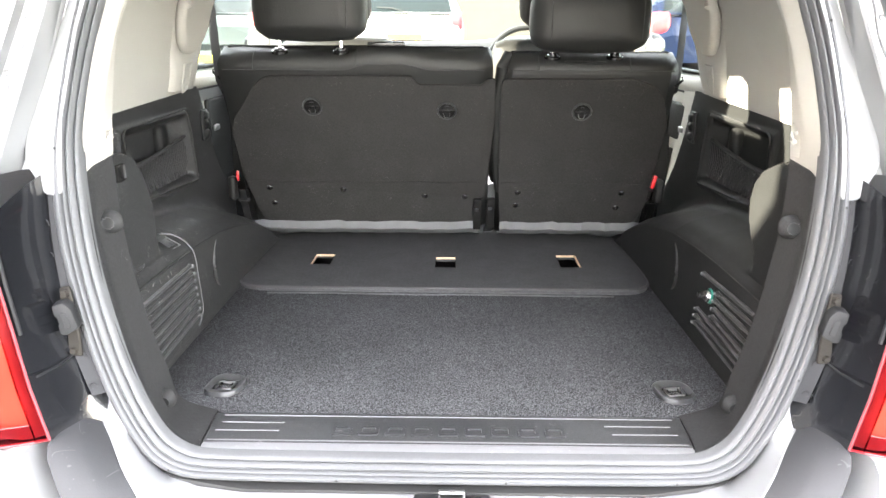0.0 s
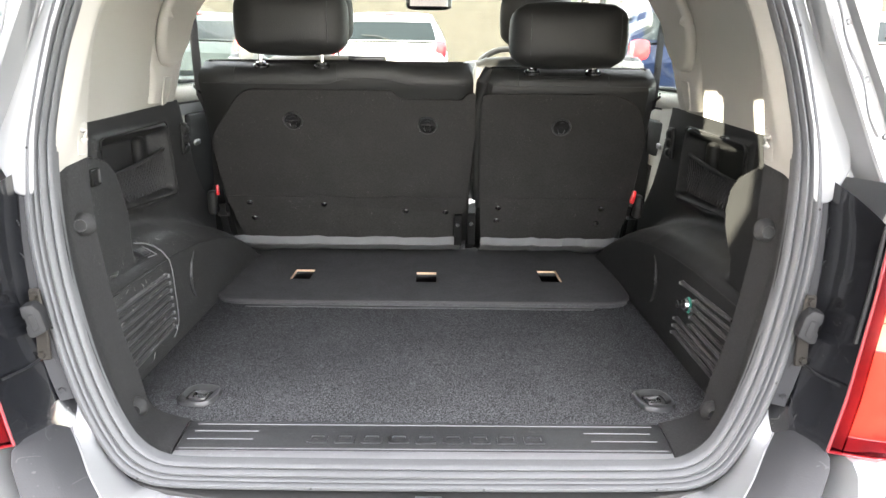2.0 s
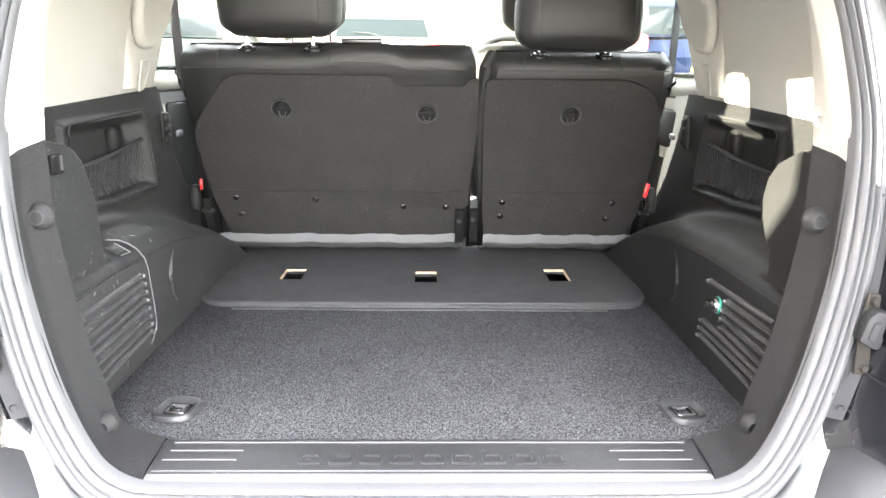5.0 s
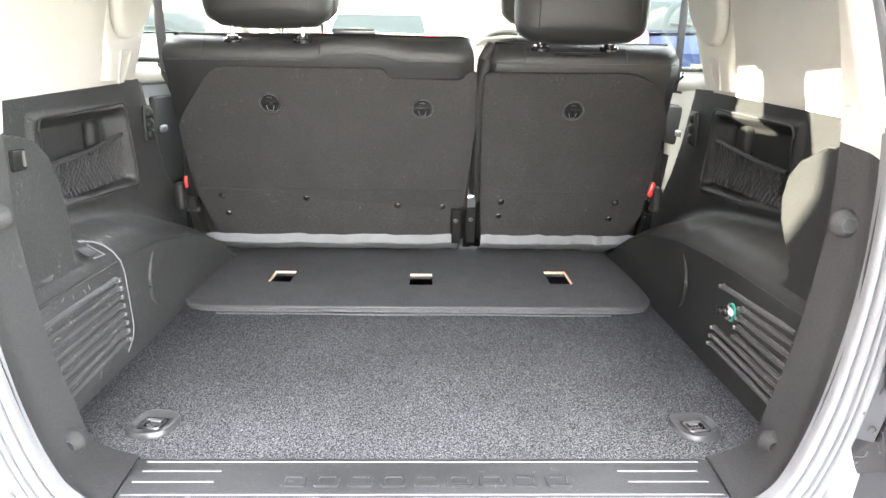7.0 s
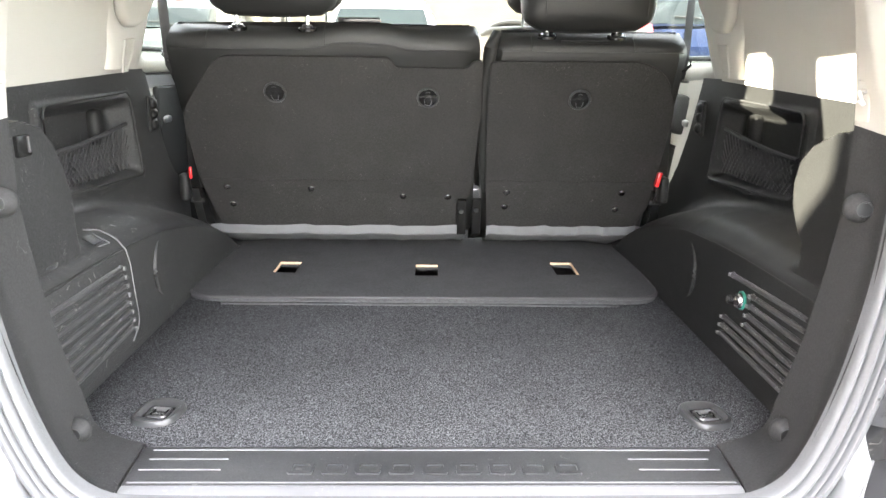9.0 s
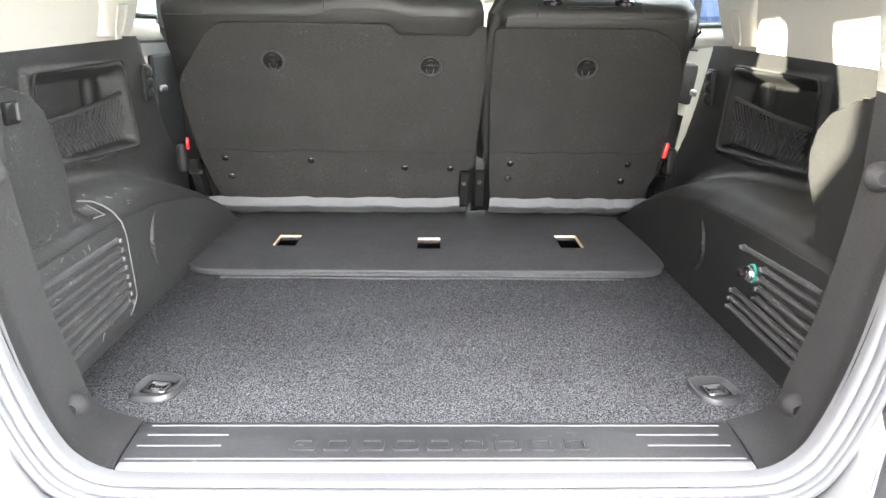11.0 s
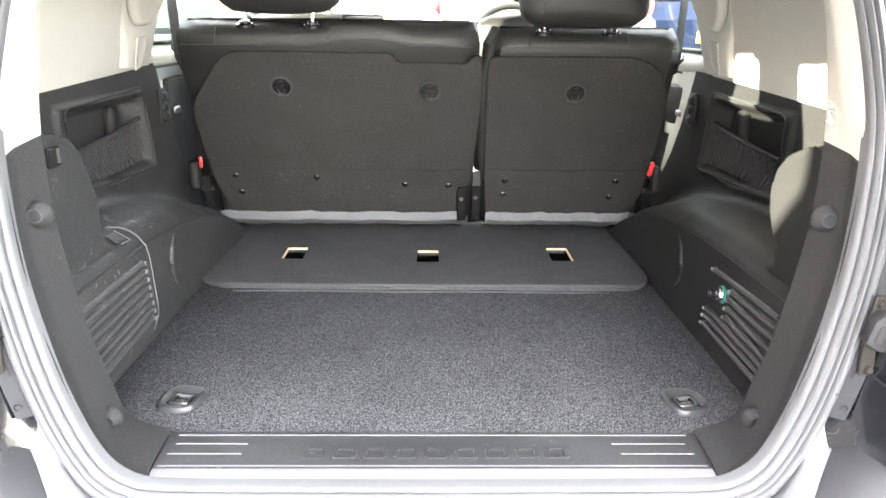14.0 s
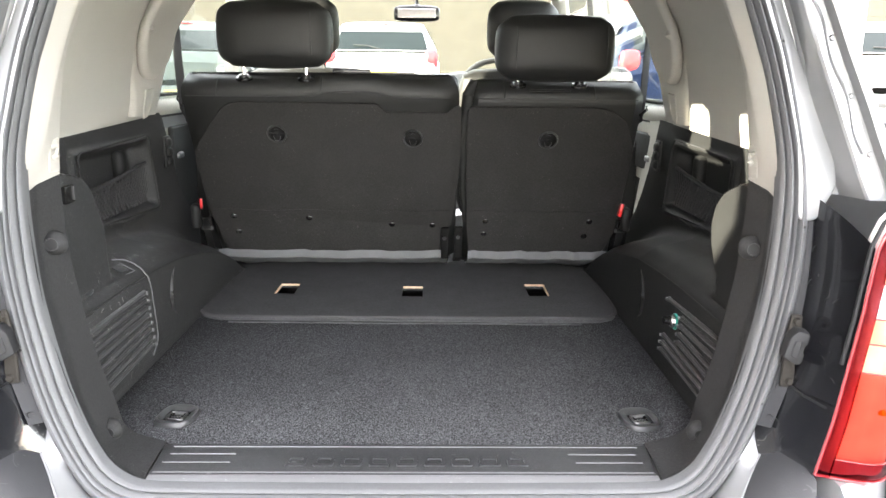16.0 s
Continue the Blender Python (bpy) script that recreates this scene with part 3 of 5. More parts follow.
rows = []
for dy, dz in ((-0.065, 0.0), (-0.10, 0.0), (-0.118, -0.012), (-0.13, -0.05), (-0.15, -0.16), (-0.15, -0.30)):
    rows.append([(x, dy + wrap(x) * 0.9 - (0.075 * step(0.70, 0.735, abs(x)) if dy < -0.09 else 0.0), bumper_top(x) + dz) for x in bx])
part("bumper_skin", sheet(rows, (0, 0.012, -0.004)), SILVER, bump)
for side in (-1, 1):
    edge_in = smooth_line([(0.706, 0.024, 0.876), (0.703, 0.020, 0.874), (0.662, -0.025, 0.847), (0.633, -0.058, 0.827), (0.602, -0.095, 0.798), (0.575, -0.118, 0.770), (0.545, -0.140, 0.735), (0.520, -0.155, 0.690)], 16)
    edge_out = smooth_line([(0.707, 0.023, 0.876), (0.716, -0.116, 0.866), (0.700, -0.150, 0.830), (0.675, -0.172, 0.784), (0.645, -0.188, 0.730), (0.620, -0.195, 0.680)], 16)
    under_seal = smooth_line([(0.664, 0.004, 0.892), (0.640, -0.016, 0.862), (0.612, -0.024, 0.815), (0.585, -0.030, 0.775), (0.550, -0.036, 0.744), (0.500, -0.040, 0.728), (0.470, -0.045, 0.715)], 16)
    rows = [[Vector((side * p.x, p.y, p.z)) for p in line] for line in (under_seal, [a.lerp(b, 0.5) + Vector((0, 0, 0.004)) for a, b in zip(under_seal, edge_in)], edge_in)]
    part("bumper_shoulder", sheet(rows, (0, 0.01, -0.010)), SILVER, bump, "bright silver shoulder beside the seal")
    part("shoulder_lip", tube([Vector((side * p.x, p.y, p.z + 0.001)) for p in edge_in[1:]], 0.0022, 6), SILVER, bump)
    rows = []
    for f, lift in ((0.0, 0.0), (0.08, 0.003), (0.45, 0.010), (0.55, 0.010), (0.92, 0.003), (1.0, -0.002)):
        rows.append([Vector((side * q.x, q.y, q.z + lift)) for q in [a.lerp(b, f) for a, b in zip(edge_in, edge_out)]])
    part("corner_cap", sheet(rows, (0, 0.01, -0.008)), CAP, bump, "grey moulded corner cap")
latch = part("tailgate_striker", box((-0.062, -0.086, 0.706), (0.086, -0.05, 0.718), 0.004), STEEL, car, "worn steel tailgate striker plate")
part("loop", tube([(-0.012, -0.07, 0.714), (-0.012, -0.07, 0.736), (0.034, -0.07, 0.736), (0.034, -0.07, 0.714)], 0.005, 8), STEEL, latch)
part("screw", lathe([(0, 0.004), (0.007, 0.003), (0.009, 0)], facing((0.062, -0.068, 0.718), (0, 0, 1)), 12), DARKGAP, latch)

# tail lamps
LAMP_WHITE = mat("lamp_reflector", (0.80, 0.78, 0.76), 0.3, metal=0.2, vary=0.25, vary_size=30)
AMBER = mat("amber_bulb", (0.85, 0.42, 0.03), 0.2)
BANDS = [(0.868, 0.902, RED_LENS), (0.902, 1.062, SCARLET_LENS), (1.062, 1.112, SALMON_LENS), (1.112, 1.155, ORANGE_LENS), (1.155, 1.214, CLEAR_LENS), (1.214, 1.240, ORANGE_LENS), (1.240, 1.352, CLEAR_LENS)]
for side in (-1, 1):
    lamp = thing("tail_lamp", (side * 0.80, -0.05, 0.87), "red, orange and clear tail lamp cluster", "tail lamp", "tail lamps")

    def edge_pt(f, z, d=0.0):
        x_in = interp(z, [(0.865, 0.716), (0.97, 0.735), (1.155, 0.755), (1.27, 0.764), (1.31, 0.778), (1.335, 0.800), (1.352, 0.830)])
        x = x_in + (0.93 - x_in) * f
        return Vector((side * x, -0.118 - 0.03 * math.sin(math.pi * min(1, f * 0.9)) + 0.256 * max(0, f - 0.35) ** 1.6 + d, z))

    def span(z0, z1, n=8):
        return [z0 + (z1 - z0) * i / n for i in range(n + 1)]

    part("lens_strip", sheet([[edge_pt(f, z) for z in span(0.868, 1.352, 24)] for f in (0.0, 0.03, 0.06, 0.09)], (0, 0.004, 0)), RED_LENS, lamp, "deep red inner lens strip")
    for z0, z1, lens in BANDS:
        # outer half tinted paler, a highlight painted across the lens
        outer_lens = SALMON_LENS if lens is SCARLET_LENS else CLEAR_LENS if lens is ORANGE_LENS else lens
        for f0, f1, glass in ((0.09, 0.555, lens), (0.565, 1.0, outer_lens)):
            part("lens_band", sheet([[edge_pt(f, z, 0.001) for z in span(z0 + 0.001, z1 - 0.001)] for f in [f0 + (f1 - f0) * k / 6 for k in range(7)]], (0, 0.004, 0)), glass, lamp)
        part("band_edge", tube([edge_pt(0.09 + 0.91 * k / 10, z1, 0.003) for k in range(11)], 0.0016, 6), LAMPRED, lamp)
    part("housing", sheet([[edge_pt(f, z, 0.030 - 0.012 * abs(math.sin(f * 9))) for z in span(0.868, 1.352, 24)] for f in [k / 14 for k in range(15)]], (0, 0.01, 0)), LAMP_WHITE, lamp, "silvered reflector housing")
    part("lens_divider", tube([edge_pt(0.56, z, 0.004) for z in span(0.90, 1.24, 16)], 0.0030, 6), LAMPRED, lamp)
    part("rim", tube([edge_pt(0, z, 0.004) for z in span(0.868, 1.352, 24)], 0.0030, 8), LAMPRED, lamp)
    part("rim", tube([edge_pt(k / 14, 0.868, 0.004) for k in range(15)], 0.0030, 8), LAMPRED, lamp)
    part("gap_strip", tube([edge_pt(0, z) + Vector((-side * 0.009, 0.010, 0)) for z in span(1.07, 1.352, 20)], 0.0035, 8), CORNER, lamp, "grey strip along the lamp's edge")
    for zc, f in ((1.13, 0.42), (0.985, 0.40), (0.962, 0.48)):
        c = edge_pt(f, zc, 0.034)
        part("bulb", lathe([(0, 0.012), (0.006, 0.010), (0.008, 0.004), (0.006, -0.006)], facing(c, (side * 0.3, -1, 0.2)), 12), AMBER, lamp, "amber bulb")

# roof, headliner, tailgate, pillars
def roof_half(y):
    return interp(y, [(0.25, 0.62), (0.8, 0.68), (2.0, 0.66), (2.5, 0.60)])


yy = [0.14, 0.5, 1.0, 1.5, 2.0, 2.35]
part("headliner", sheet([[(roof_half(y) * f, y, interp(y, [(0.19, 1.915), (0.6, 1.955), (1.6, 1.97), (2.35, 1.93)]) - 0.02 * abs(f) ** 3) for f in [k / 6 - 1 for k in range(13)]] for y in yy], (0, 0, 0.02)), CREAM, car, "cream fabric headliner")
part("roof", sheet([[(1.06 * roof_half(y) * f, y, interp(y, [(0.19, 1.96), (0.6, 2.0), (1.6, 2.04), (2.35, 2.0)]) - 0.035 * abs(f) ** 3) for f in [k / 6 - 1 for k in range(13)]] for y in yy], (0, 0, 0.02)), SILVER, car)
part("tailgate", sheet([[(0.66 * f, y, 1.885 + 0.06 * (0.15 - y) - 0.015 * abs(f) ** 3) for f in [k / 6 - 1 for k in range(13)]] for y in (0.15, -0.2, -0.55, -0.85)], (0, 0, 0.05)), SILVER, car, "raised silver tailgate")

# ---- boot floor ----
out = []
half = [(0.0, 0.156), (0.30, 0.157), (0.48, 0.164), (0.55, 0.168), (0.62, 0.175), (0.668, 0.21), (0.685, 0.26), (0.694, 0.35), (0.696, 0.5), (0.698, 0.8), (0.70, 0.95), (0.702, 1.10)]
right = [(p.x, p.y) for p in smooth2(half, 40)]
outline = [(XC * min(1, max(0, (y - 0.15) / 0.2)) - x, y) for x, y in right[::-1]] + [(XC * min(1, max(0, (y - 0.15) / 0.2)) + x, y) for x, y in right[1:]]
single("boot_floor", prism(outline, "z", FLOOR - 0.03, FLOOR, 0.006), CARPET, "charcoal speckled boot carpet", "floor", kind="structure")

# sill plate
sill = thing("sill_plate", (0, 0.10, 0.74), "black plastic sill plate with an embossed name strip", "sill plate")
pl = [(-0.505, 0.046), (0.505, 0.046), (0.511, 0.162), (-0.512, 0.162)]
part("plate", prism(rounded(pl, 0.004, 2), "z", 0.742, 0.7665, 0.003), PLATE, sill)
lipx = [-0.503 + 1.006 * i / 30 for i in range(31)]
part("lip", sheet([[(x, y, z) for x in lipx] for y, z in ((0.0475, 0.7645), (0.040, 0.7655), (0.026, 0.7645), (0.012, 0.760), (0.004, 0.752), (0.002, 0.742))], (0, 0.004, -0.008)), LIT_LIP, sill, "worn front lip, painted pale grey as if lit")
for y0, spans in ((0.150, ((-0.49, 0.49),)), (0.052, ((-0.497, 0.497),)), (0.121, ((-0.487, -0.352), (0.338, 0.478))), (0.089, ((-0.492, -0.356), (0.348, 0.485)))):
    for a, b in spans:
        part("inlay_line", box((a, y0 - 0.0016, 0.7655), (b, y0 + 0.0016, 0.7682), 0.0005, 1), BAR, sill, "thin pale inlay line")
widths = 9
for i in range(widths):
    x0 = -0.243 + i * 0.0563
    o = rounded([(x0, 0.074), (x0 + 0.042, 0.074), (x0 + 0.042, 0.108), (x0, 0.108)], 0.006, 3)
    ins = rounded([(x0 + 0.007, 0.081), (x0 + 0.035, 0.081), (x0 + 0.035, 0.101), (x0 + 0.007, 0.101)], 0.004, 3)
    bm = bmesh.new()
    va = [[bm.verts.new((x, y, z)) for x, y in pts] for pts, z in ((o, 0.7660), (o, 0.7698), (ins, 0.7698), (ins, 0.7660))]
    for r0, r1 in zip(va, va[1:]):
        for k in range(len(r0)):
            bm.faces.new((r0[k], r0[(k + 1) % len(r0)], r1[(k + 1) % len(r0)], r1[k]))
    part("embossed_block", bm, PLATE, sill, "embossed outlined block")

for sx in (-1, 1):
    part("end_gap", tube([(sx * x, y, z) for x, y, z in ((0.512, 0.166, 0.7665), (0.512, 0.145, 0.768), (0.510, 0.09, 0.768), (0.507, 0.048, 0.768), (0.503, 0.026, 0.7665), (0.500, 0.008, 0.759))], 0.0022, 6), DARKGAP, sill, "dark gap at the plate's end")

# D-pillar trims: black below, cream above, with screw bosses
for side in (-1, 1):
    a_line = station_line([(0.499, 0.000, 0.752), (0.532, -0.012, 0.792), (0.564, -0.004, 0.842), (0.585, 0.001, 0.885), (0.606, 0.008, 0.937), (0.632, 0.018, 1.02), (0.653, 0.032, 1.10), (0.669, 0.047, 1.21), (0.678, 0.063, 1.318), (0.673, 0.078, 1.41), (0.640, 0.098, 1.555), (0.602, 0.115, 1.666), (0.553, 0.136, 1.80), (0.46, 0.148, 1.88), (0.0, 0.15, 1.90)])
    m_line = station_line([(0.508, 0.046, 0.7665), (0.545, 0.050, 0.773), (0.583, 0.055, 0.798), (0.606, 0.062, 0.838), (0.624, 0.070, 0.90), (0.646, 0.080, 1.0), (0.664, 0.085, 1.09), (0.680, 0.092, 1.205), (0.682, 0.105, 1.328), (0.665, 0.125, 1.41), (0.628, 0.145, 1.555), (0.588, 0.160, 1.666), (0.54, 0.18, 1.79), (0.45, 0.19, 1.865), (0.0, 0.20, 1.88)])
    b_line = station_line([(0.514, 0.172, 0.7665), (0.553, 0.188, 0.7665), (0.595, 0.208, 0.768), (0.618, 0.208, 0.792), (0.621, 0.186, 0.862), (0.640, 0.172, 0.965), (0.659, 0.172, 1.08), (0.672, 0.172, 1.20), (0.677, 0.182, 1.338), (0.673, 0.190, 1.41), (0.646, 0.194, 1.557), (0.606, 0.202, 1.655), (0.545, 0.220, 1.78), (0.43, 0.235, 1.85), (0.0, 0.24, 1.865)])
    rows = []
    for k in range(17):
        f = k / 16
        row = []
        for a, m_, b in zip(a_line, m_line, b_line):
            # rounded turn from the lip beside the seal to the broad inner face
            if f < 0.25:
                p = a.lerp(m_, f / 0.25 * 0.85)
            elif f < 0.375:
                q = (f - 0.25) / 0.125
                p0, p2 = a.lerp(m_, 0.85), m_.lerp(b, 0.12)
                p = p0 * (1 - q) ** 2 + m_ * 2 * q * (1 - q) + p2 * q * q
            else:
                p = m_.lerp(b, 0.12 + 0.88 * (f - 0.375) / 0.625)
            row.append(Vector((side * p.x, p.y, p.z)))
        rows.append(row)
    cut = 8 * 7      # the joint between the black and the cream moulding
    trim = thing("pillar_trim", (side * 0.62, 0.1, 0.76), "black lower rear pillar trim with screw covers", "pillar trim", "rear pillar trims")
    part("moulding", sheet([r[:cut + 1] for r in rows], (side * 0.004, 0.002, -0.001)), PILLAR, trim)
    for x, y, z in ((0.668, 0.104, 1.214), (0.612, 0.122, 0.811)):
        d = Vector((-0.10 * side, -1, 0.05)).normalized()
        c = Vector((side * x, y, z)) - d * 0.020
        boss = part("screw_boss", lathe([(0.0, -0.024), (0.010, -0.022), (0.018, -0.015), (0.0225, -0.006), (0.0240, 0.000), (0.0225, 0.006), (0.0175, 0.014), (0.0150, 0.0180), (0.0130, 0.0200), (0.0108, 0.0198), (0.0100, 0.0170), (0.0096, 0.010), (0.0, 0.010)], facing(c, d), 32), PILLAR, trim)
        part("boss_rim", lathe([(0.0128, 0.0196), (0.0124, 0.0212), (0.0108, 0.0212), (0.0104, 0.0196)], facing(c, d), 28), CUP, boss)
        part("screw", lathe([(0.0088, 0.009), (0.0085, 0.0135), (0.0062, 0.0145), (0.0040, 0.0120), (0.0, 0.0120)], facing(c, d), 18) if side < 0 else lathe([(0.0094, 0.009), (0.0092, 0.0175), (0.0080, 0.0188), (0.0, 0.0190)], facing(c, d), 18), SCREW if side < 0 else PILLAR, boss, "sunk screw head" if side < 0 else "round screw cap")
    top = thing("upper_pillar_trim", (side * 0.6, 0.12, 1.33), "cream upper rear pillar trim", "pillar trim", "rear pillar trims")
    part("moulding", sheet([r[cut:] for r in rows], (side * 0.004, 0.002, 0)), CREAM, top)
    # coat hook recess at its foot
    hook = part("hook_housing", box((-0.004, -0.017, -0.033), (0.004, 0.017, 0.033), 0.0035, 3, pose(side * 0.677, 0.165, 1.376, 0, side * -6, side * 6)), CREAM, top, "cream coat hook recess")
    part("hook", tube([(side * 0.673, 0.160, 1.392), (side * 0.663, 0.156, 1.390), (side * 0.662, 0.154, 1.378), (side * 0.669, 0.154, 1.372)], 0.005, 8), CREAM, hook)

# ---- side trims of the boot ----
RIDGE = [(0.0, 1.045), (0.45, 1.045), (0.6, 1.04), (0.8, 1.025), (0.9, 1.008), (1.0, 0.99), (1.12, 0.960), (1.25, 0.915), (1.36, 0.865), (1.46, 0.805), (1.56, 0.77), (1.7, 0.765)]


def belt(y, side):
    """Height of the line between black and cream trim."""
    return 1.362 + 0.032 * (y - 0.45) / 0.8 + (0.014 if side < 0 else 0.004)


def side_section(y, side):
    zr = interp(y, RIDGE) + (-0.008 if side < 0 else 0.0)
    top = belt(y, side)
    k = min(1.0, (zr - 0.755) / 0.25)
    pts = [(0.692, 0.745), (0.690, 0.77), (0.682, 0.76 + 0.25 * (zr - 0.76)), (0.676, 0.76 + 0.6 * (zr - 0.76)), (0.6745, zr - 0.022 * k), (0.6755, zr - 0.0115 * k), (0.6800, zr - 0.006 * k), (0.692, zr + 0.002), (0.73, zr + 0.024), (0.79, zr + 0.040), (0.835, zr + 0.052), (0.855, zr + 0.075), (0.862, zr + 0.12), (0.864, 0.5 * (zr + 0.12) + 0.68), (0.864, top)]
    return pts


def front_edge(z, side=1):
    """Where the side trim ends beside the seat."""
    return (-0.05 if side < 0 else 0.0) + interp(z, [(0.95, 1.60), (1.019, 1.51), (1.10, 1.44), (1.21, 1.371), (1.368, 1.297), (1.42, 1.28)])


# front edge of the bulge behind the rear pillar, by height
BULGE = {-1: [(1.05, 0.434), (1.15, 0.434), (1.18, 0.430), (1.229, 0.411), (1.274, 0.390), (1.308, 0.350), (1.320, 0.310), (1.332, 0.250), (1.345, 0.10)],
         1: [(1.05, 0.300), (1.11, 0.312), (1.131, 0.333), (1.173, 0.360), (1.213, 0.366), (1.255, 0.354), (1.290, 0.318), (1.321, 0.243), (1.336, 0.167), (1.345, 0.08)]}


def quarter_trim(side):
    t = thing("quarter_trim", (side * 0.7, 0.8, 0.76), "black plastic boot side trim over the wheel arch", "side trim", "boot side trims")
    rows = []
    ny = 280
    for i in range(ny + 1):
        y = 0.165 + (1.72 - 0.165) * i / ny
        low = max(1.10, interp(y, RIDGE) + 0.085)
        row = []
        for p in smooth2(side_section(y, side), 150):
            x, z = p.x, p.y
            # sunk pocket in the upper part
            if x > 0.80:
                yf = 1.10 + 0.20 * (1.335 - z)
                inside = step(0.62, 0.68, y) * (1 - step(yf - 0.045, yf, y)) * step(low, low + 0.03, z) * (1 - step(1.29, 1.328, z))
                x += 0.05 * inside
                x -= 0.010 * step(0.60, 0.62, y) * (1 - step(yf + 0.01, yf + 0.03, y)) * step(low - 0.02, low, z) * (1 - step(1.322, 1.340, z)) * (1 - inside)
            # rear bulge
            yb = interp(z, BULGE[side])
            b = (1 - step(yb - 0.012, yb + 0.045, y)) * (1 - step(1.325, 1.345, z)) * step(1.0, 1.06, z)
            if x > 0.694:
                x = x + (0.700 - x) * b
            row.append((side * x + XC, y, z))
        rows.append(row)
    bm = sheet(rows, (side * 0.003, 0, 0))
    # the front edge slopes forward towards the floor
    bmesh.ops.delete(bm, geom=[f for f in bm.faces if f.calc_center_median().y > front_edge(f.calc_center_median().z, side) and abs(f.calc_center_median().x) > 0.80], context="FACES")
    # one plastic in two tones: left as lit, right as shaded
    part("lower_panel", bm, LIT_SCUFFED if side < 0 else BLACK, t)
    # dark joint between the upright side and the top of the arch
    joint = []
    for k in range(41):
        y = 0.18 + (1.15 - 0.18) * k / 40
        zr = interp(y, RIDGE) + (-0.008 if side < 0 else 0.0)
        joint.append((side * 0.6752 + XC, y, zr - 0.0115 * min(1.0, (zr - 0.755) / 0.25)))
    part("arch_joint", tube(smooth_line(joint, 60), [0.0016] * 40 + [0.0016 * (1 - k / 20) + 0.0002 for k in range(20)], 6), DARKGAP, t, "dark joint along the arch")
    # arched stiffening emboss in front of the ribs
    c = Vector((side * 0.676 + XC, 0.80, 0.92))
    arc = [c + Vector((-side * (0.0005 + 0.002 * math.sin(math.pi * k / 16)), -0.082 * math.cos((k - 8) * 0.135), 0.082 * math.sin((k - 8) * 0.135))) for k in range(17)]
    part("emboss", tube(arc, [0.0015 + 0.0055 * math.sin(math.pi * k / 16) for k in range(17)], 8), BLACK if side > 0 else LIT_SCUFFED, t, "shallow embossed arc")
    # upper pocket net
    net = part("net_frame", tube([(side * 0.866 + XC, 0.665, 1.215), (side * 0.862 + XC, 0.80, 1.222), (side * 0.862 + XC, 0.95, 1.236), (side * 0.866 + XC, 1.085, 1.250)], 0.006, 8), BELT, t, "elastic hem of the net pocket")
    strands = []
    ylo, yhi, zlo = 0.672, 1.085, 1.125
    ztop = lambda y: 1.215 + (y - 0.665) * 0.083
    n = 20
    for k in range(-8, n + 1):
        for s in (1, -1):
            pts = []
            for j in range(9):
                u = k / n + (j / 8) * 0.26 * s
                yv = ylo + u * (yhi - ylo)
                if ylo <= yv <= yhi:
                    zv = zlo + (ztop(yv) - zlo) * (j / 8)
                    pts.append((side * (0.868 - 0.006 * math.sin(math.pi * j / 8)) + XC, yv, zv))
            if len(pts) > 2:
                strands.append(tube(pts, 0.0016, 4))
    part("net", join(*strands), NET, net, "black diamond mesh netting")
    fr = rounded([(0.635, 1.120), (1.150, 1.096), (1.100, 1.340), (0.635, 1.326)], 0.028, 5)
    # lighter plastic puts the rim's highlight into its colour
    part("recess_rim", tube([(side * 0.8530 + XC, y, z) for y, z in fr], 0.0030, 8, True), PILLAR, t, "raised rim of the side pocket")
    # pocket rib beside the recess
    part("pocket_post", cushion((side * 0.905 - 0.020 + XC, 0.955, 1.20), (side * 0.905 + 0.020 + XC, 1.01, 1.30), 0.018, 0.0, 5), BLACK, t, "rounded post inside the pocket")
    # row of switches near the seat
    sw = part("switch_bezel", box((side * 0.860 + XC - 0.006, 1.240, 1.212), (side * 0.860 + XC + 0.006, 1.292, 1.322), 0.006, 3), BLACK, t, "black switch bezel")
    for k in range(3):
        part("switch", cushion((side * 0.854 + XC - 0.009, 1.249, 1.221 + 0.032 * k), (side * 0.854 + XC + 0.009, 1.285, 1.249 + 0.032 * k), 0.008, 0.002, 4), BLACK, sw)
    # hook on the bulge
    if side > 0:
        return t
    hk = part("bag_hook", box((-0.006, -0.020, -0.019), (0.006, 0.020, 0.019), 0.004, 2, pose(side * 0.697 + XC, 0.272, 1.282)), GLOSSBLACK, t, "small folding bag hook")
    part("hook_tab", box((-0.004, -0.003, -0.014), (0.004, 0.003, 0.014), 0.0015, 1, pose(side * 0.691 + XC, 0.280, 1.284)), CUP, hk)
    return t


left, right_trim = quarter_trim(-1), quarter_trim(1)

# left: removable cover with ribs, latch and finger ring
wx = lambda side, d=0.0: side * (0.676 - d) + XC
cover = part("access_cover", prism(rounded([(0.20, 0.80), (0.545, 0.80), (0.595, 0.835), (0.574, 0.995), (0.555, 1.022), (0.20, 1.022)], [0.0, 0.02, 0.03, 0.03, 0.01, 0.0], 5), "x", wx(-1, 0.0065), wx(-1, -0.01), 0.003), LIT_SCUFFED, left, "removable ribbed access cover")
for k in range(8):
    z = 0.839 + 0.0212 * k
    zr = z - 0.0022 * (7 - k)
    y1 = 0.549 - 0.0033 * k
    part("rib", tube([(wx(-1, 0.0075), 0.215, zr), (wx(-1, 0.0085), 0.30, zr + (z - zr) * 0.3), (wx(-1, 0.0085), y1 - 0.012, z), (wx(-1, 0.0095), y1 - 0.004, z), (wx(-1, 0.006), y1 + 0.004, z)], [0.005, 0.0062, 0.0062, 0.0078, 0.003], 8), RIBBED, cover)
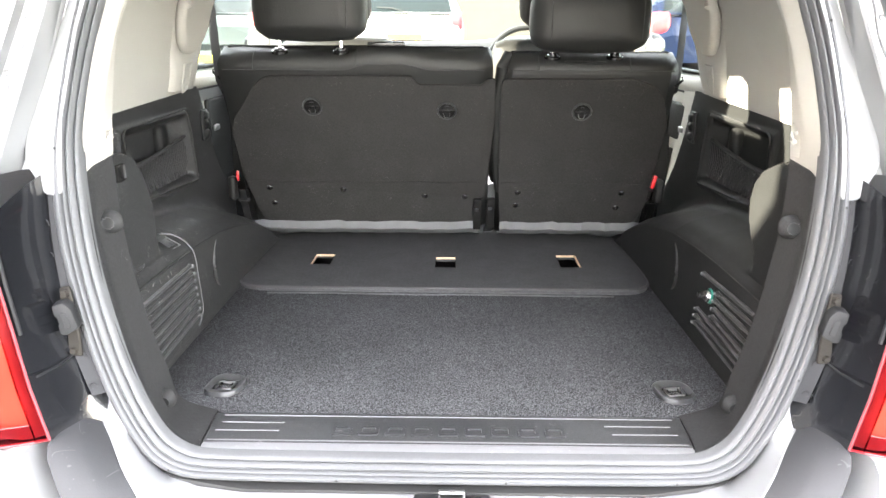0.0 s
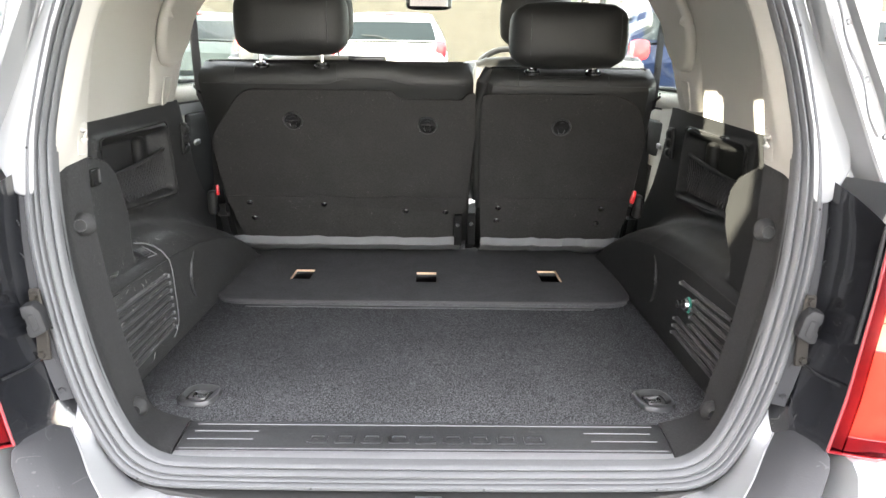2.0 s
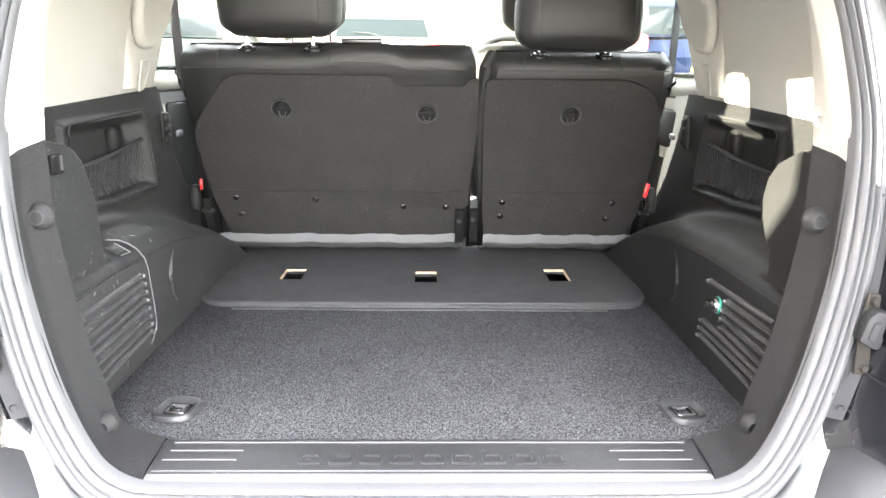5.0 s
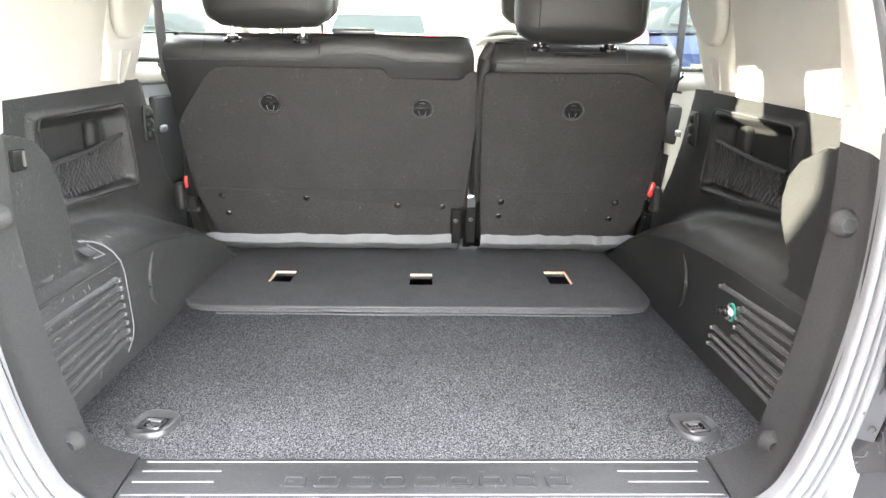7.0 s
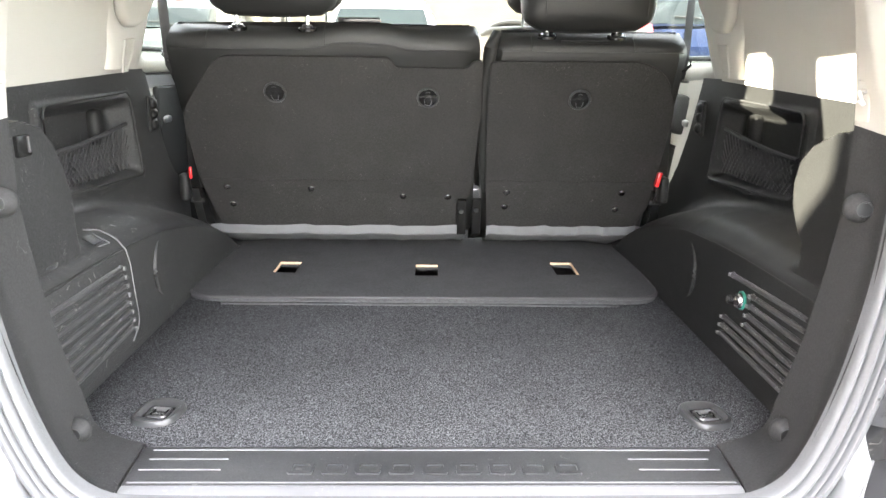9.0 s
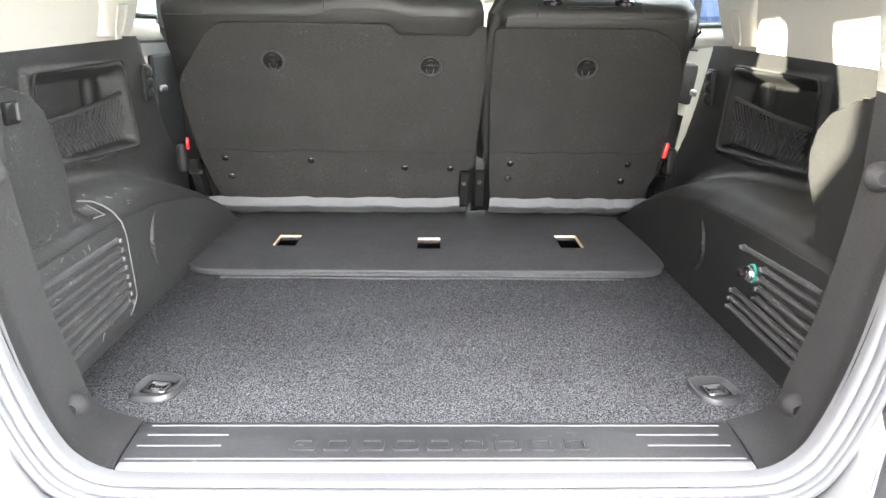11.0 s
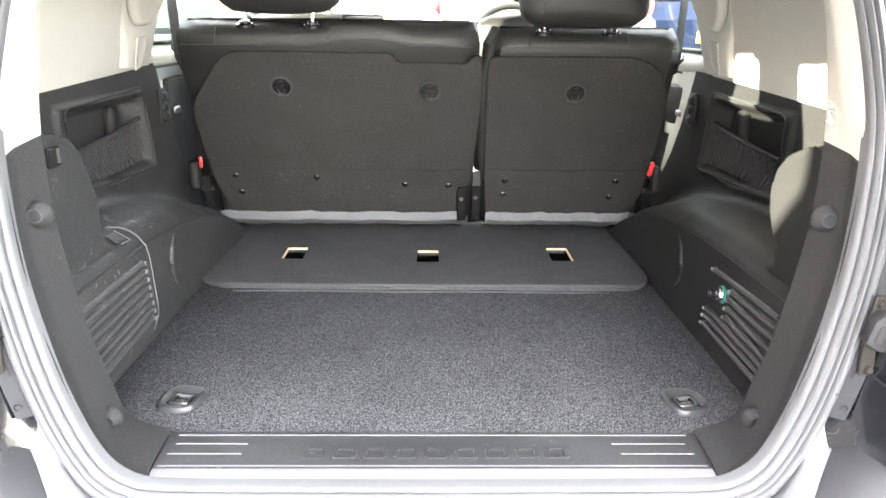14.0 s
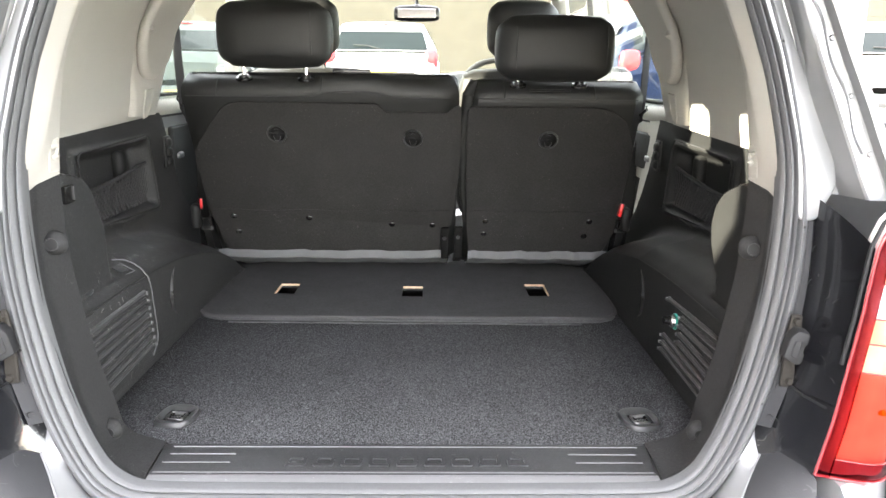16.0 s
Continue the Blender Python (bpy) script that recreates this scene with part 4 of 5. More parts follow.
    # pale dab in place of the highlight on the rib's rounded end
    part("rib_tip", cushion((wx(-1, 0.0165) - 0.003, y1 - 0.007, z - 0.006), (wx(-1, 0.0165) + 0.003, y1 + 0.003, z + 0.004), 0.0025, 0.0, 2), BAR, cover, "pale rib tip, a painted highlight")
# wear along the edge, and the bevel's bright line put into the colour
part("worn_lit_edge", tube([(-0.762, 0.535, 1.0705), (-0.753, 0.554, 1.066), (-0.744, 0.567, 1.062), (-0.724, 0.571, 1.052), (-0.704, 0.566, 1.041), (-0.6915, 0.562, 1.027)] + [(wx(-1, 0.0068), y, z) for y, z in rounded([(0.562, 1.018), (0.574, 0.990), (0.593, 0.835), (0.55, 0.805)], [0, 0.02, 0.03, 0], 6)], 0.0020, 6), BAR, cover, "pale worn edge of the cover with a painted highlight")
lt = part("latch_recess", prism(rounded([(-0.024, -0.040), (0.018, -0.034), (0.026, 0.030), (-0.016, 0.030)], 0.006, 3), "z", -0.004, 0.0035, 0.001, 1), DARKGAP, left, "sunk square latch")
lt.location = Vector((-0.730, 0.496, 1.0535)) - base_of(left)
lt.rotation_euler = (0, radians(28), radians(-6))
part("latch_tab", box((-0.013, -0.014, 0.003), (0.017, 0.020, 0.0075), 0.002, 2), PLATE, None).parent = lt
part("latch_edge", tube([(-0.016, 0.031, 0.004), (0.026, 0.031, 0.004), (0.024, -0.006, 0.004)], 0.0014, 6), BAR, None, "pale worn rim").parent = lt
part("finger_ring", tube([(-0.732 + 0.016 * math.sin(a), 0.318 + 0.028 * math.cos(a), 1.0575 - 0.008 * math.sin(a)) for a in [k * math.pi / 8 for k in range(16)]], 0.0050, 8, True), CUP, left, "finger ring of the cover lock")
part("ring_well", cushion((-0.748, 0.295, 1.046), (-0.718, 0.342, 1.0555), 0.006, 0.0, 3), DARKGAP, left, "dark well under the finger ring")
# pale scuffs and scratches from loading
rng = random.Random(5)
marks = []
for k in range(46):
    y = rng.uniform(0.21, 0.56)
    z = rng.uniform(0.81, 1.015)
    L_, a_ = rng.choice((0.004, 0.006, 0.009, 0.016)), rng.uniform(0, math.pi)
    b_ = rng.uniform(-0.8, 0.8)
    marks.append(tube([(wx(-1, 0.0070), y + L_ * q * math.cos(a_ + b_ * q), z + L_ * q * math.sin(a_ + b_ * q)) for q in (-1, -0.4, 0.2, 1)], rng.choice((0.0004, 0.0005, 0.0008)), 5))
for k in range(46):
    y = rng.choice((rng.uniform(0.22, 1.0), rng.gauss(0.66, 0.06)))
    u = rng.uniform(0.0, 1.0) ** 1.4
    zr = interp(y, RIDGE) - 0.008
    x, z = 0.694 + 0.08 * u, zr + 0.006 + 0.040 * u
    L_, a_ = rng.choice((0.0015, 0.002, 0.003, 0.006)), rng.uniform(0, math.pi)
    marks.append(tube([(-(x + L_ * q * math.cos(a_)) + XC, y + L_ * q * math.sin(a_), z + 0.42 * L_ * q * math.cos(a_)) for q in (-1, 0, 1)], rng.choice((0.0003, 0.0005)), 5))
part("scuff_marks", join(*marks), mat("pale_scuff", (0.20, 0.20, 0.19), 0.7, vary=0.3, vary_size=90), left, "pale scuffs and scratches")
# right: ribs round a power socket with a green collar
for z0, z, y1 in ((0.996, 0.986, 0.507), (0.973, 0.969, 0.407), (0.949, 0.946, 0.413), (0.922, 0.924, 0.417), (0.897, 0.901, 0.422), (0.877, 0.881, 0.528), (0.857, 0.860, 0.532), (0.835, 0.839, 0.537)):
    part("rib", tube([(wx(1, 0.001), 0.195, z0), (wx(1, 0.003), 0.24, z0), (wx(1, 0.003), y1 - 0.014, z), (wx(1, 0.0040), y1 - 0.006, z), (wx(1, 0.0), y1 + 0.002, z)], [0.005, 0.0060, 0.0060, 0.0076, 0.003], 8), RIBBED, right_trim)
    # highlight at the rib's end, put in as a pale dab
    part("rib_tip", cushion((wx(1, 0.0105) - 0.0025, y1 - 0.008, z - 0.004), (wx(1, 0.0105) + 0.0025, y1 + 0.001, z + 0.004), 0.002, 0.0, 2), BAR, right_trim, "pale rib tip, a painted highlight")
sock = thing("power_socket", (wx(1), 0.447, 0.945), "metal power socket with a green collar", "power socket")
d = Vector((-1, 0, 0.05))
part("pad", lathe([(0.040, -0.004), (0.036, 0.003), (0.0, 0.003)], facing((wx(1), 0.447, 0.945), d), 30), BLACK, sock)
part("collar", lathe([(0.0205, 0.0), (0.0205, 0.006), (0.018, 0.008), (0.016, 0.006), (0.014, 0.004)], facing((wx(1), 0.447, 0.945), d), 24), GREENPL, sock, "green plastic collar")
part("barrel", lathe([(0.0165, 0.0), (0.0165, 0.013), (0.0145, 0.016), (0.0, 0.016)], facing((wx(1), 0.447, 0.945), d), 20), CHROME, sock)
part("plug_cap", lathe([(0.0115, 0.014), (0.0115, 0.020), (0.0095, 0.022), (0.0095, 0.032), (0.007, 0.034), (0.0, 0.034)], facing((wx(1), 0.449, 0.946), d), 18), GLOSSBLACK, sock, "black socket cap")

# cream upper side panels with the belt cover
def trim_x(z):
    return interp(z, [(1.352, 0.862), (1.37, 0.858), (1.5, 0.842), (1.66, 0.805), (1.80, 0.74), (1.90, 0.69)])


def trim_front(z, side):
    """Front edge of the rear pillar cover, leaning forward as it rises."""
    return interp(z, [(1.36, 1.138), (1.395, 1.150), (1.475, 1.195), (1.535, 1.214), (1.60, 1.208), (1.655, 1.200), (1.685, 1.222), (1.71, 1.265), (1.80, 1.34), (1.93, 1.43)]) + (0.010 if side > 0 else 0.0)


for side in (-1, 1):
    t = thing("upper_side_trim", (side * 0.85, 0.8, 1.36), "cream plastic upper side trim panel", "side trim", "upper side trims")
    rows = []
    for zz in [0.0, 0.018, 1.43, 1.47, 1.5, 1.54, 1.58, 1.63, 1.68, 1.73] + [1.77 + 0.01 * k for k in range(18)] + [1.97, 2.0]:
        z = zz if zz > 1 else 1.39
        row = []
        for i in range(121):
            y = 0.19 + (trim_front(z, side) - 0.03 - 0.19) * i / 120
            row.append((side * trim_x(z) + XC * step(0.15, 0.5, y), y, zz if zz > 1 else belt(y, side) - 0.008 + zz))
        rows.append(row)
    bm = sheet(rows, (side * 0.004, 0, 0))
    # rounded quarter window opening, unseen, cut to shape the sun patch opposite
    gone = []
    for f in bm.faces:
        c = f.calc_center_median()
        y0 = interp(c.z, [(1.75, 0.165), (1.822, 0.207), (1.868, 0.249), (1.885, 0.275), (1.90, 0.32)])
        if 1.765 < c.z < 1.900 and y0 < c.y < 0.412:
            gone.append(f)
    bmesh.ops.delete(bm, geom=gone, context="FACES")
    part("panel", bm, CREAM, t)
    pane = part("quarter_window", sheet([[(side * (0.845 - 0.25 * (z - 1.6)) + XC, y, z) for z in (1.70, 1.80, 1.93)] for y in (0.25, 0.45, 0.60)]), GLASS, t, "quarter window glass")
    pane.visible_shadow = False
    part("pillar_return", sheet([[(side * (x_in + (0.875 - x_in) * f), 0.186 + 0.03 * max(0, z - 1.2), z) for z, x_in in ((1.345, 0.690), (1.40, 0.684), (1.50, 0.672), (1.66, 0.618), (1.76, 0.555), (1.86, 0.46), (1.95, 0.40))] for f in (0.0, 0.5, 1.0)], (0, 0.004, 0)), CREAM, t)
    # rear pillar cover, proud of the panel, with a turned-in front edge
    cols = []
    for f, off, turn in ((0.0, -0.002, 0.0), (0.02, 0.010, 0.0), (0.07, 0.018, 0.0), (0.30, 0.020, 0.0), (0.55, 0.020, 0.0), (0.80, 0.018, 0.0), (0.93, 0.014, 0.0), (1.0, 0.003, 0.0), (1.0, -0.03, 0.006), (1.0, -0.07, 0.008)):
        col = []
        for k in range(25):
            z = belt(1.05, side) + 0.002 + (1.93 - belt(1.05, side)) * k / 24
            y_back = interp(z, [(1.37, 0.955), (1.39, 0.966), (1.46, 0.976), (1.55, 0.97), (1.93, 0.98)])
            fade = 1 - 0.85 * step(1.46, 1.53, z) * (1 - step(0.0, 0.5, f))
            foot = 0.018 * (1 - step(1.370, 1.405, z)) * (1 - step(0.0, 0.10, f))
            y = y_back + foot + (trim_front(z, side) - y_back - foot) * f + turn
            col.append((side * (trim_x(z) - (off * fade if off > 0 else off)) + XC, y, z))
        cols.append(col)
    part("c_pillar", sheet(cols, (side * 0.003, 0, 0)), CREAM, t, sharp=50)
    # long tapered pad leaning forward
    pad = rounded([(1.030, 1.513), (1.070, 1.513), (1.118, 1.540), (1.160, 1.585), (1.172, 1.66), (1.25, 1.78), (1.36, 1.93), (1.06, 1.93), (0.992, 1.80), (0.962, 1.68), (0.962, 1.60), (0.988, 1.545)], [0.02, 0.02, 0.03, 0.05, 0.05, 0.05, 0.0, 0.0, 0.05, 0.05, 0.04, 0.03], 5)
    part("belt_cover", prism(pad, "x", -0.012, 0.034, 0.020, 5, place=lambda u, v, w: (side * (trim_x(v) - 0.012 - w * (0.75 + 0.25 * step(1.0, 1.10, u))) + XC, u, v)), CREAM, t, "long oval seat belt cover")
    # hollowed slot with a flat upper ledge
    slot = rounded([(1.040, 1.478), (1.098, 1.482), (1.090, 1.450), (1.062, 1.405), (1.030, 1.394), (1.026, 1.420)], [0.006, 0.006, 0.03, 0.03, 0.008, 0.03], 5)
    slot_x = lambda y, z, d: (side * (trim_x(z) - 0.020 - d) + XC, y, z)
    c_y, c_z = 1.058, 1.442
    ring = [[slot_x(c_y + (y - c_y) * s, c_z + (z - c_z) * s, d) for y, z in slot + slot[:1]] for s, d in ((1.10, -0.001), (1.02, 0.0035), (0.94, 0.003), (0.86, 0.0012), (0.5, 0.0006), (0.02, 0.0004))]
    part("grip_recess", sheet(ring), CREAM, t, "moulded slot below the belt cover")
    part("slot_ledge", tube([slot_x(y, z, 0.002) for y, z in ((1.036, 1.480), (1.065, 1.4825), (1.096, 1.484))], 0.0035, 8, flat=0.6), CREAM, t)
    part("window_rubber", tube([(side * 0.788 + XC, 1.045, 1.745), (side * 0.765 + XC, 1.06, 1.82), (side * 0.735 + XC, 1.08, 1.90)], 0.006, 8), DARKGAP, t, "black window rubber")

# door-jamb trim that shows between seats and black side panels: cream right, grey left
for side in (-1, 1):
    part("jamb_trim", sheet([[(side * (0.868 + 0.012 * f) + XC, front_edge(z, side) - 0.004 + f * (0.06 if side < 0 else interp(z, [(1.0, 1.59), (1.196, 1.515), (1.363, 1.466), (1.42, 1.45)]) - front_edge(z)), z) for z in [1.00 + 0.40 * k / 12 for k in range(13)]] for f in (0.0, 0.5, 1.0)], (side * 0.004, 0, 0)), CREAM if side > 0 else PILLAR, car, "cream door-jamb edge" if side > 0 else "grey door-jamb edge")

# ---- folding cover board over the gap behind the seats ----
bd = thing("cover_board", (XC, 1.2, 0.76), "charcoal felt cover board with three cut finger holes", "cover board")
holes = [[(-0.506, 1.168), (-0.434, 1.165), (-0.434, 1.286), (-0.506, 1.290)], [(-0.056, 1.141), (0.018, 1.141), (0.018, 1.262), (-0.056, 1.262)], [(0.393, 1.156), (0.467, 1.156), (0.467, 1.296), (0.393, 1.296)]]
ol = rounded([(-0.712, 0.942), (0.660, 0.926), (0.684, 1.53), (0.60, 1.565), (0.545, 1.598), (0.52, 1.632), (-0.56, 1.615), (-0.61, 1.595), (-0.66, 1.57), (-0.744, 1.54)], [0.105, 0.105, 0.02, 0.02, 0.01, 0.01, 0.01, 0.01, 0.01, 0.02], 8)
bm = bmesh.new()
for pts in (ol, *holes):
    vs = [bm.verts.new((x, y, 0.783)) for x, y in pts]
    for i in range(len(vs)):
        bm.edges.new((vs[i - 1], vs[i]))
bmesh.ops.triangle_fill(bm, edges=list(bm.edges), use_beauty=True)
cent = [(sum(p[0] for p in h) / 4, sum(p[1] for p in h) / 4) for h in holes]
bmesh.ops.delete(bm, geom=[f for f in bm.faces if any(abs(f.calc_center_median().x - cx) < 0.036 and abs(f.calc_center_median().y - cy) < 0.06 for cx, cy in cent)], context="FACES_ONLY")
ext = bmesh.ops.extrude_face_region(bm, geom=list(bm.faces))
bmesh.ops.translate(bm, verts=[g for g in ext["geom"] if isinstance(g, bmesh.types.BMVert)], vec=(0, 0, -0.018))
part("panel", bm, BOARD, bd)
part("piping", tube([(x, y, 0.779 + 0.0025 * math.sin(x * 14) * (y < 1.0)) for x, y in ol], 0.0055, 8, True), PIPING, bd, "grey stitched edge piping")
for h in holes:
    (x0, y0), (x1, _), (_, y2) = h[0], h[1], h[2]
    rim = box((x0 + 0.001, y2 - 0.004, 0.776), (x1 - 0.001, y2 - 0.0005, 0.7836), 0.0008, 1)
    part("cut_edge", rim, WOODEDGE, bd, "raw pale cut edge")
    xe = x0 if x0 < -0.3 else x1
    if abs(x0) > 0.2:
        part("cut_edge", box((min(xe, xe - math.copysign(0.006, xe)), y0 + 0.01, 0.777), (max(xe, xe - math.copysign(0.006, xe)), y2 - 0.006, 0.7822), 0.0008, 1), WOODEDGE, bd)
well = join(box((-0.70, 1.102, 0.55), (0.67, 1.64, 0.60)), box((-0.70, 1.640, 0.55), (0.67, 1.655, 0.762)), box((-0.715, 1.102, 0.55), (-0.70, 1.655, 0.758)), box((0.67, 1.102, 0.55), (0.685, 1.655, 0.758)), box((-0.715, 1.085, 0.55), (0.685, 1.1015, 0.728)))
single("floor_well", well, DARKGAP, "dark lining under the boot floor", "lining", kind="structure")

# second felt layer that shows under the front edge, and lint on the carpet
part("under_layer", prism([(x, 0.922 + 0.004 * math.sin(x * 9) * math.cos(x * 4) - 0.012 * x) for x in [-0.60 + 1.13 * k / 30 for k in range(31)]] + [(0.53, 1.05), (-0.60, 1.05)], "z", 0.7605, 0.7645, 0.0, 1), BOARD, bd, "thin felt layer under the board")
for lx, ly in ((-0.357, 0.272), (0.31, 0.36), (-0.12, 0.62), (0.20, 0.52)):
    single("lint_speck", box((lx - 0.0016, ly - 0.0011, 0.7602), (lx + 0.0016, ly + 0.0011, 0.7614), 0.0004, 1), PALE, "tiny pale speck of lint on the carpet", "lint", "lint specks")

# tie-down rings


def tie_down(x, y, flip):
    t = thing("tie_down", (x, y, FLOOR), "black plastic tie-down cup with a folded steel ring", "tie-down", "floor tie-downs")
    t.rotation_euler = (0, 0, radians(-8 * flip))
    o = rounded([(x - 0.044, y - 0.054), (x + 0.044, y - 0.050), (x + 0.044, y + 0.050), (x - 0.044, y + 0.054)], 0.040, 8)
    i1 = rounded([(x - 0.025, y - 0.026), (x + 0.025, y - 0.026), (x + 0.025, y + 0.022), (x - 0.025, y + 0.022)], 0.006, 8)
    bm = bmesh.new()
    va = [[bm.verts.new((px, py, z)) for px, py in pts] for pts, z in ((o, 0.757), (o, 0.764), ([(x + (px - x) * 0.95, y + (py - y) * 0.92) for px, py in o], 0.770), ([(x + (px - x) * 0.82, y + (py - y) * 0.78) for px, py in o], 0.771), (i1, 0.766), (i1, 0.7605))]
    for r0, r1 in zip(va, va[1:]):
        for k in range(len(r0)):
            bm.faces.new((r0[k], r0[(k + 1) % len(r0)], r1[(k + 1) % len(r0)], r1[k]))
    bm.faces.new(va[-1])
    part("cup", bm, CUP, t)
    part("well", box((x - 0.0245, y - 0.0255, 0.7602), (x + 0.0245, y + 0.0215, 0.7612), 0.0, 1), DARKGAP, t, "dark bottom of the cup")
    part("ring", tube(rounded_3d(x, y), 0.0026, 8, True), STEEL, t, "folded steel ring")
    for dx in (-0.015, 0.015):
        part("ear", box((x + dx - 0.004, y - 0.004, 0.760), (x + dx + 0.004, y + 0.010, 0.7668), 0.0015, 1), GLOSSBLACK, t)
    part("spring", tube([(x - 0.014 + 0.0035 * k, y - 0.004 + 0.003 * (-1) ** k, 0.7635) for k in range(9)], 0.0012, 6), STEEL, t, "small steel spring")
    part("pivot", box((x - 0.018, y + 0.008, 0.760), (x + 0.018, y + 0.016, 0.7665), 0.002, 1), STEEL, t)
    part("tongue", box((x - 0.007, y - 0.010, 0.760), (x + 0.008, y + 0.000, 0.7640), 0.002, 1), CUP, t)


def rounded_3d(x, y):
    return [(px, py, 0.7655) for px, py in rounded([(x - 0.019, y - 0.020), (x + 0.019, y - 0.020), (x + 0.019, y + 0.014), (x - 0.019, y + 0.014)], 0.006, 4)]


tie_down(-0.533, 0.291, 1)
tie_down(0.535, 0.283, -1)

# ---- rear seats, seen from behind ----
SLOPE = 0.453


def back_y(z):
    return 1.20 - (z - 1.335) * SLOPE


SEAT_N = Vector((0, -1, -SLOPE)).normalized()   # out of the back, towards the tailgate


def on_back(x, z, d=0.0):
    return Vector((x, back_y(z), z)) + SEAT_N * d


def bump_at(x):
    """The middle of the wide backrest stands a little higher."""
    return step(-0.36, -0.28, x) * (1 - step(-0.16, -0.06, x))


def seat(name, outline, radii, body, knobs, bolts, label):
    x0, x1 = min(p[0] for p in outline), max(p[0] for p in outline)
    s = thing(name, ((x0 + x1) / 2, 1.45, FLOOR), label, "car seat", "rear seats")
    board = part("back_board", prism(rounded(outline, radii, 6), "x", 0.0, 0.014, 0.005, 2, place=lambda u, v, w: on_back(u, v, -w)), FELT, s, "black felt-covered backrest board")
    part("hinge_crease", tube([on_back(x0 + 0.02 + (x1 - x0 - 0.06) * k / 20, 1.052 + 0.003 * math.sin(k), 0.0005) for k in range(21)], 0.0022, 6, flat=0.5), FELT, board)
    # padded back behind the board
    bx0, bx1, ztop = body
    zs = [0.84, 0.87, 1.0, 1.2, 1.36, 1.43, 1.455] + [ztop - 0.055 + 0.055 * math.sin(k * math.pi / 16) for k in range(9)]
    rows = []
    for z in zs:
        c = max(0.0, (z - ztop + 0.055) / 0.055)
        inw = 1 - math.sqrt(max(0.0, 1 - c * c))
        ins = 0.010 + 0.035 * inw
        d0 = -0.014 + 0.004 * step(1.40, 1.47, z) - 0.055 * inw
        d1 = -0.135 + 0.050 * inw
        w_ = bx1 - bx0 - 2 * ins
        loop = []
        for u, w in rounded([(k / 18, 0.0) for k in range(19)] + [(1.0, 1.0), (0.0, 1.0)], 0.0):
            x = bx0 + ins + u * w_
            e = min(u, 1 - u) * w_
            corner = 0.035 * (1 - min(1, e / 0.045)) ** 2 if w == 0 else 0.0
            hump = 0.018 * bump_at(x) * step(1.42, ztop, z)
            loop.append(on_back(x, z + hump, d0 + (d1 - d0) * w - corner))
        rows.append(loop)
    bm = sheet(rows, close=True)
    bmesh.ops.holes_fill(bm, edges=[e for e in bm.edges if e.is_boundary])
    part("backrest", bm, LEATHER, s, "black leather padded backrest")
    part("seam", tube([on_back(bx0 + 0.04 + (bx1 - bx0 - 0.08) * j / 40, 1.462 + 0.018 * bump_at(bx0 + 0.04 + (bx1 - bx0 - 0.08) * j / 40), 0.0012) for j in range(41)], 0.0014, 5), PIPING, s)
    for kx, kz in knobs:
        m = facing(on_back(kx, kz, 0.0), SEAT_N)
        # ring coloured paler than gloss black to stand for its rim highlight
        k = part("strap_anchor", lathe([(0.0340, -0.002), (0.0340, 0.003), (0.0325, 0.0062), (0.0300, 0.0066), (0.0285, 0.0050), (0.0275, 0.0008)], m, 32), CUP, s, "round child-seat anchor")
        part("dish", lathe([(0.0282, 0.0024), (0.020, 0.0010), (0.0, 0.0008)], m, 28), GLOSSBLACK, k, "gloss black dished well")
        part("bar", join(box((-0.0275, -0.0045, 0.0014), (-0.008, 0.0045, 0.0072), 0.002, 2, m), box((0.008, -0.0045, 0.0014), (0.0275, 0.0045, 0.0072), 0.002, 2, m), box((-0.0095, -0.0065, 0.0014), (0.0095, 0.0075, 0.0105), 0.003, 3, m)), GLOSSBLACK, k, "black anchor bar")
        tongue = part("tongue", prism(rounded([(-0.0115, -0.007), (0.0115, -0.007), (0.0075, -0.0235), (-0.0075, -0.0235)], 0.003, 3), "z", 0.0010, 0.0046, 0.0010, 1, place=lambda u, v, w: m @ Vector((u, v, w))), GLOSSBLACK, k)
        part("tongue_rim", tube([m @ Vector((u, v, 0.0048)) for u, v in rounded([(-0.0115, -0.007), (-0.0075, -0.0235), (0.0075, -0.0235), (0.0115, -0.007)], [0, 0.003, 0.003, 0], 3)], 0.0009, 5), BAR, tongue)
        part("top_mark", tube([m @ Vector((u, v, 0.0026)) for u, v in ((-0.007, 0.0165), (0.0, 0.0195), (0.007, 0.0165))], 0.0012, 5), CUP, k)
    for px, pz in bolts:
        part("rivet", lathe([(0.0115, -0.001), (0.0115, 0.001), (0.0095, 0.0035), (0.006, 0.005), (0.0, 0.0055)], facing(on_back(px, pz), SEAT_N), 18), GLOSSBLACK, s)
    # pale vinyl skirt under the board
    part("skirt", sheet([[Vector((bx0 + 0.03 + (bx1 - bx0 - 0.07) * k / 24, y + 0.004 * math.sin(k * 1.7) + 0.003 * math.sin(k * 3.1), z + 0.002 * math.sin(k * 0.9) + 0.0015 * math.sin(k * 2.3))) for k in range(25)] for y, z in ((1.395, 0.885), (1.40, 0.855), (1.43, 0.835), (1.50, 0.815), (1.58, 0.795), (1.62, 0.765))], (0, 0.004, -0.004)), PALE, s, "pale grey vinyl skirt")
    return s


def top_seams(s, xs_, ztop):
    """Short stitched seams running over the shoulder of a backrest."""
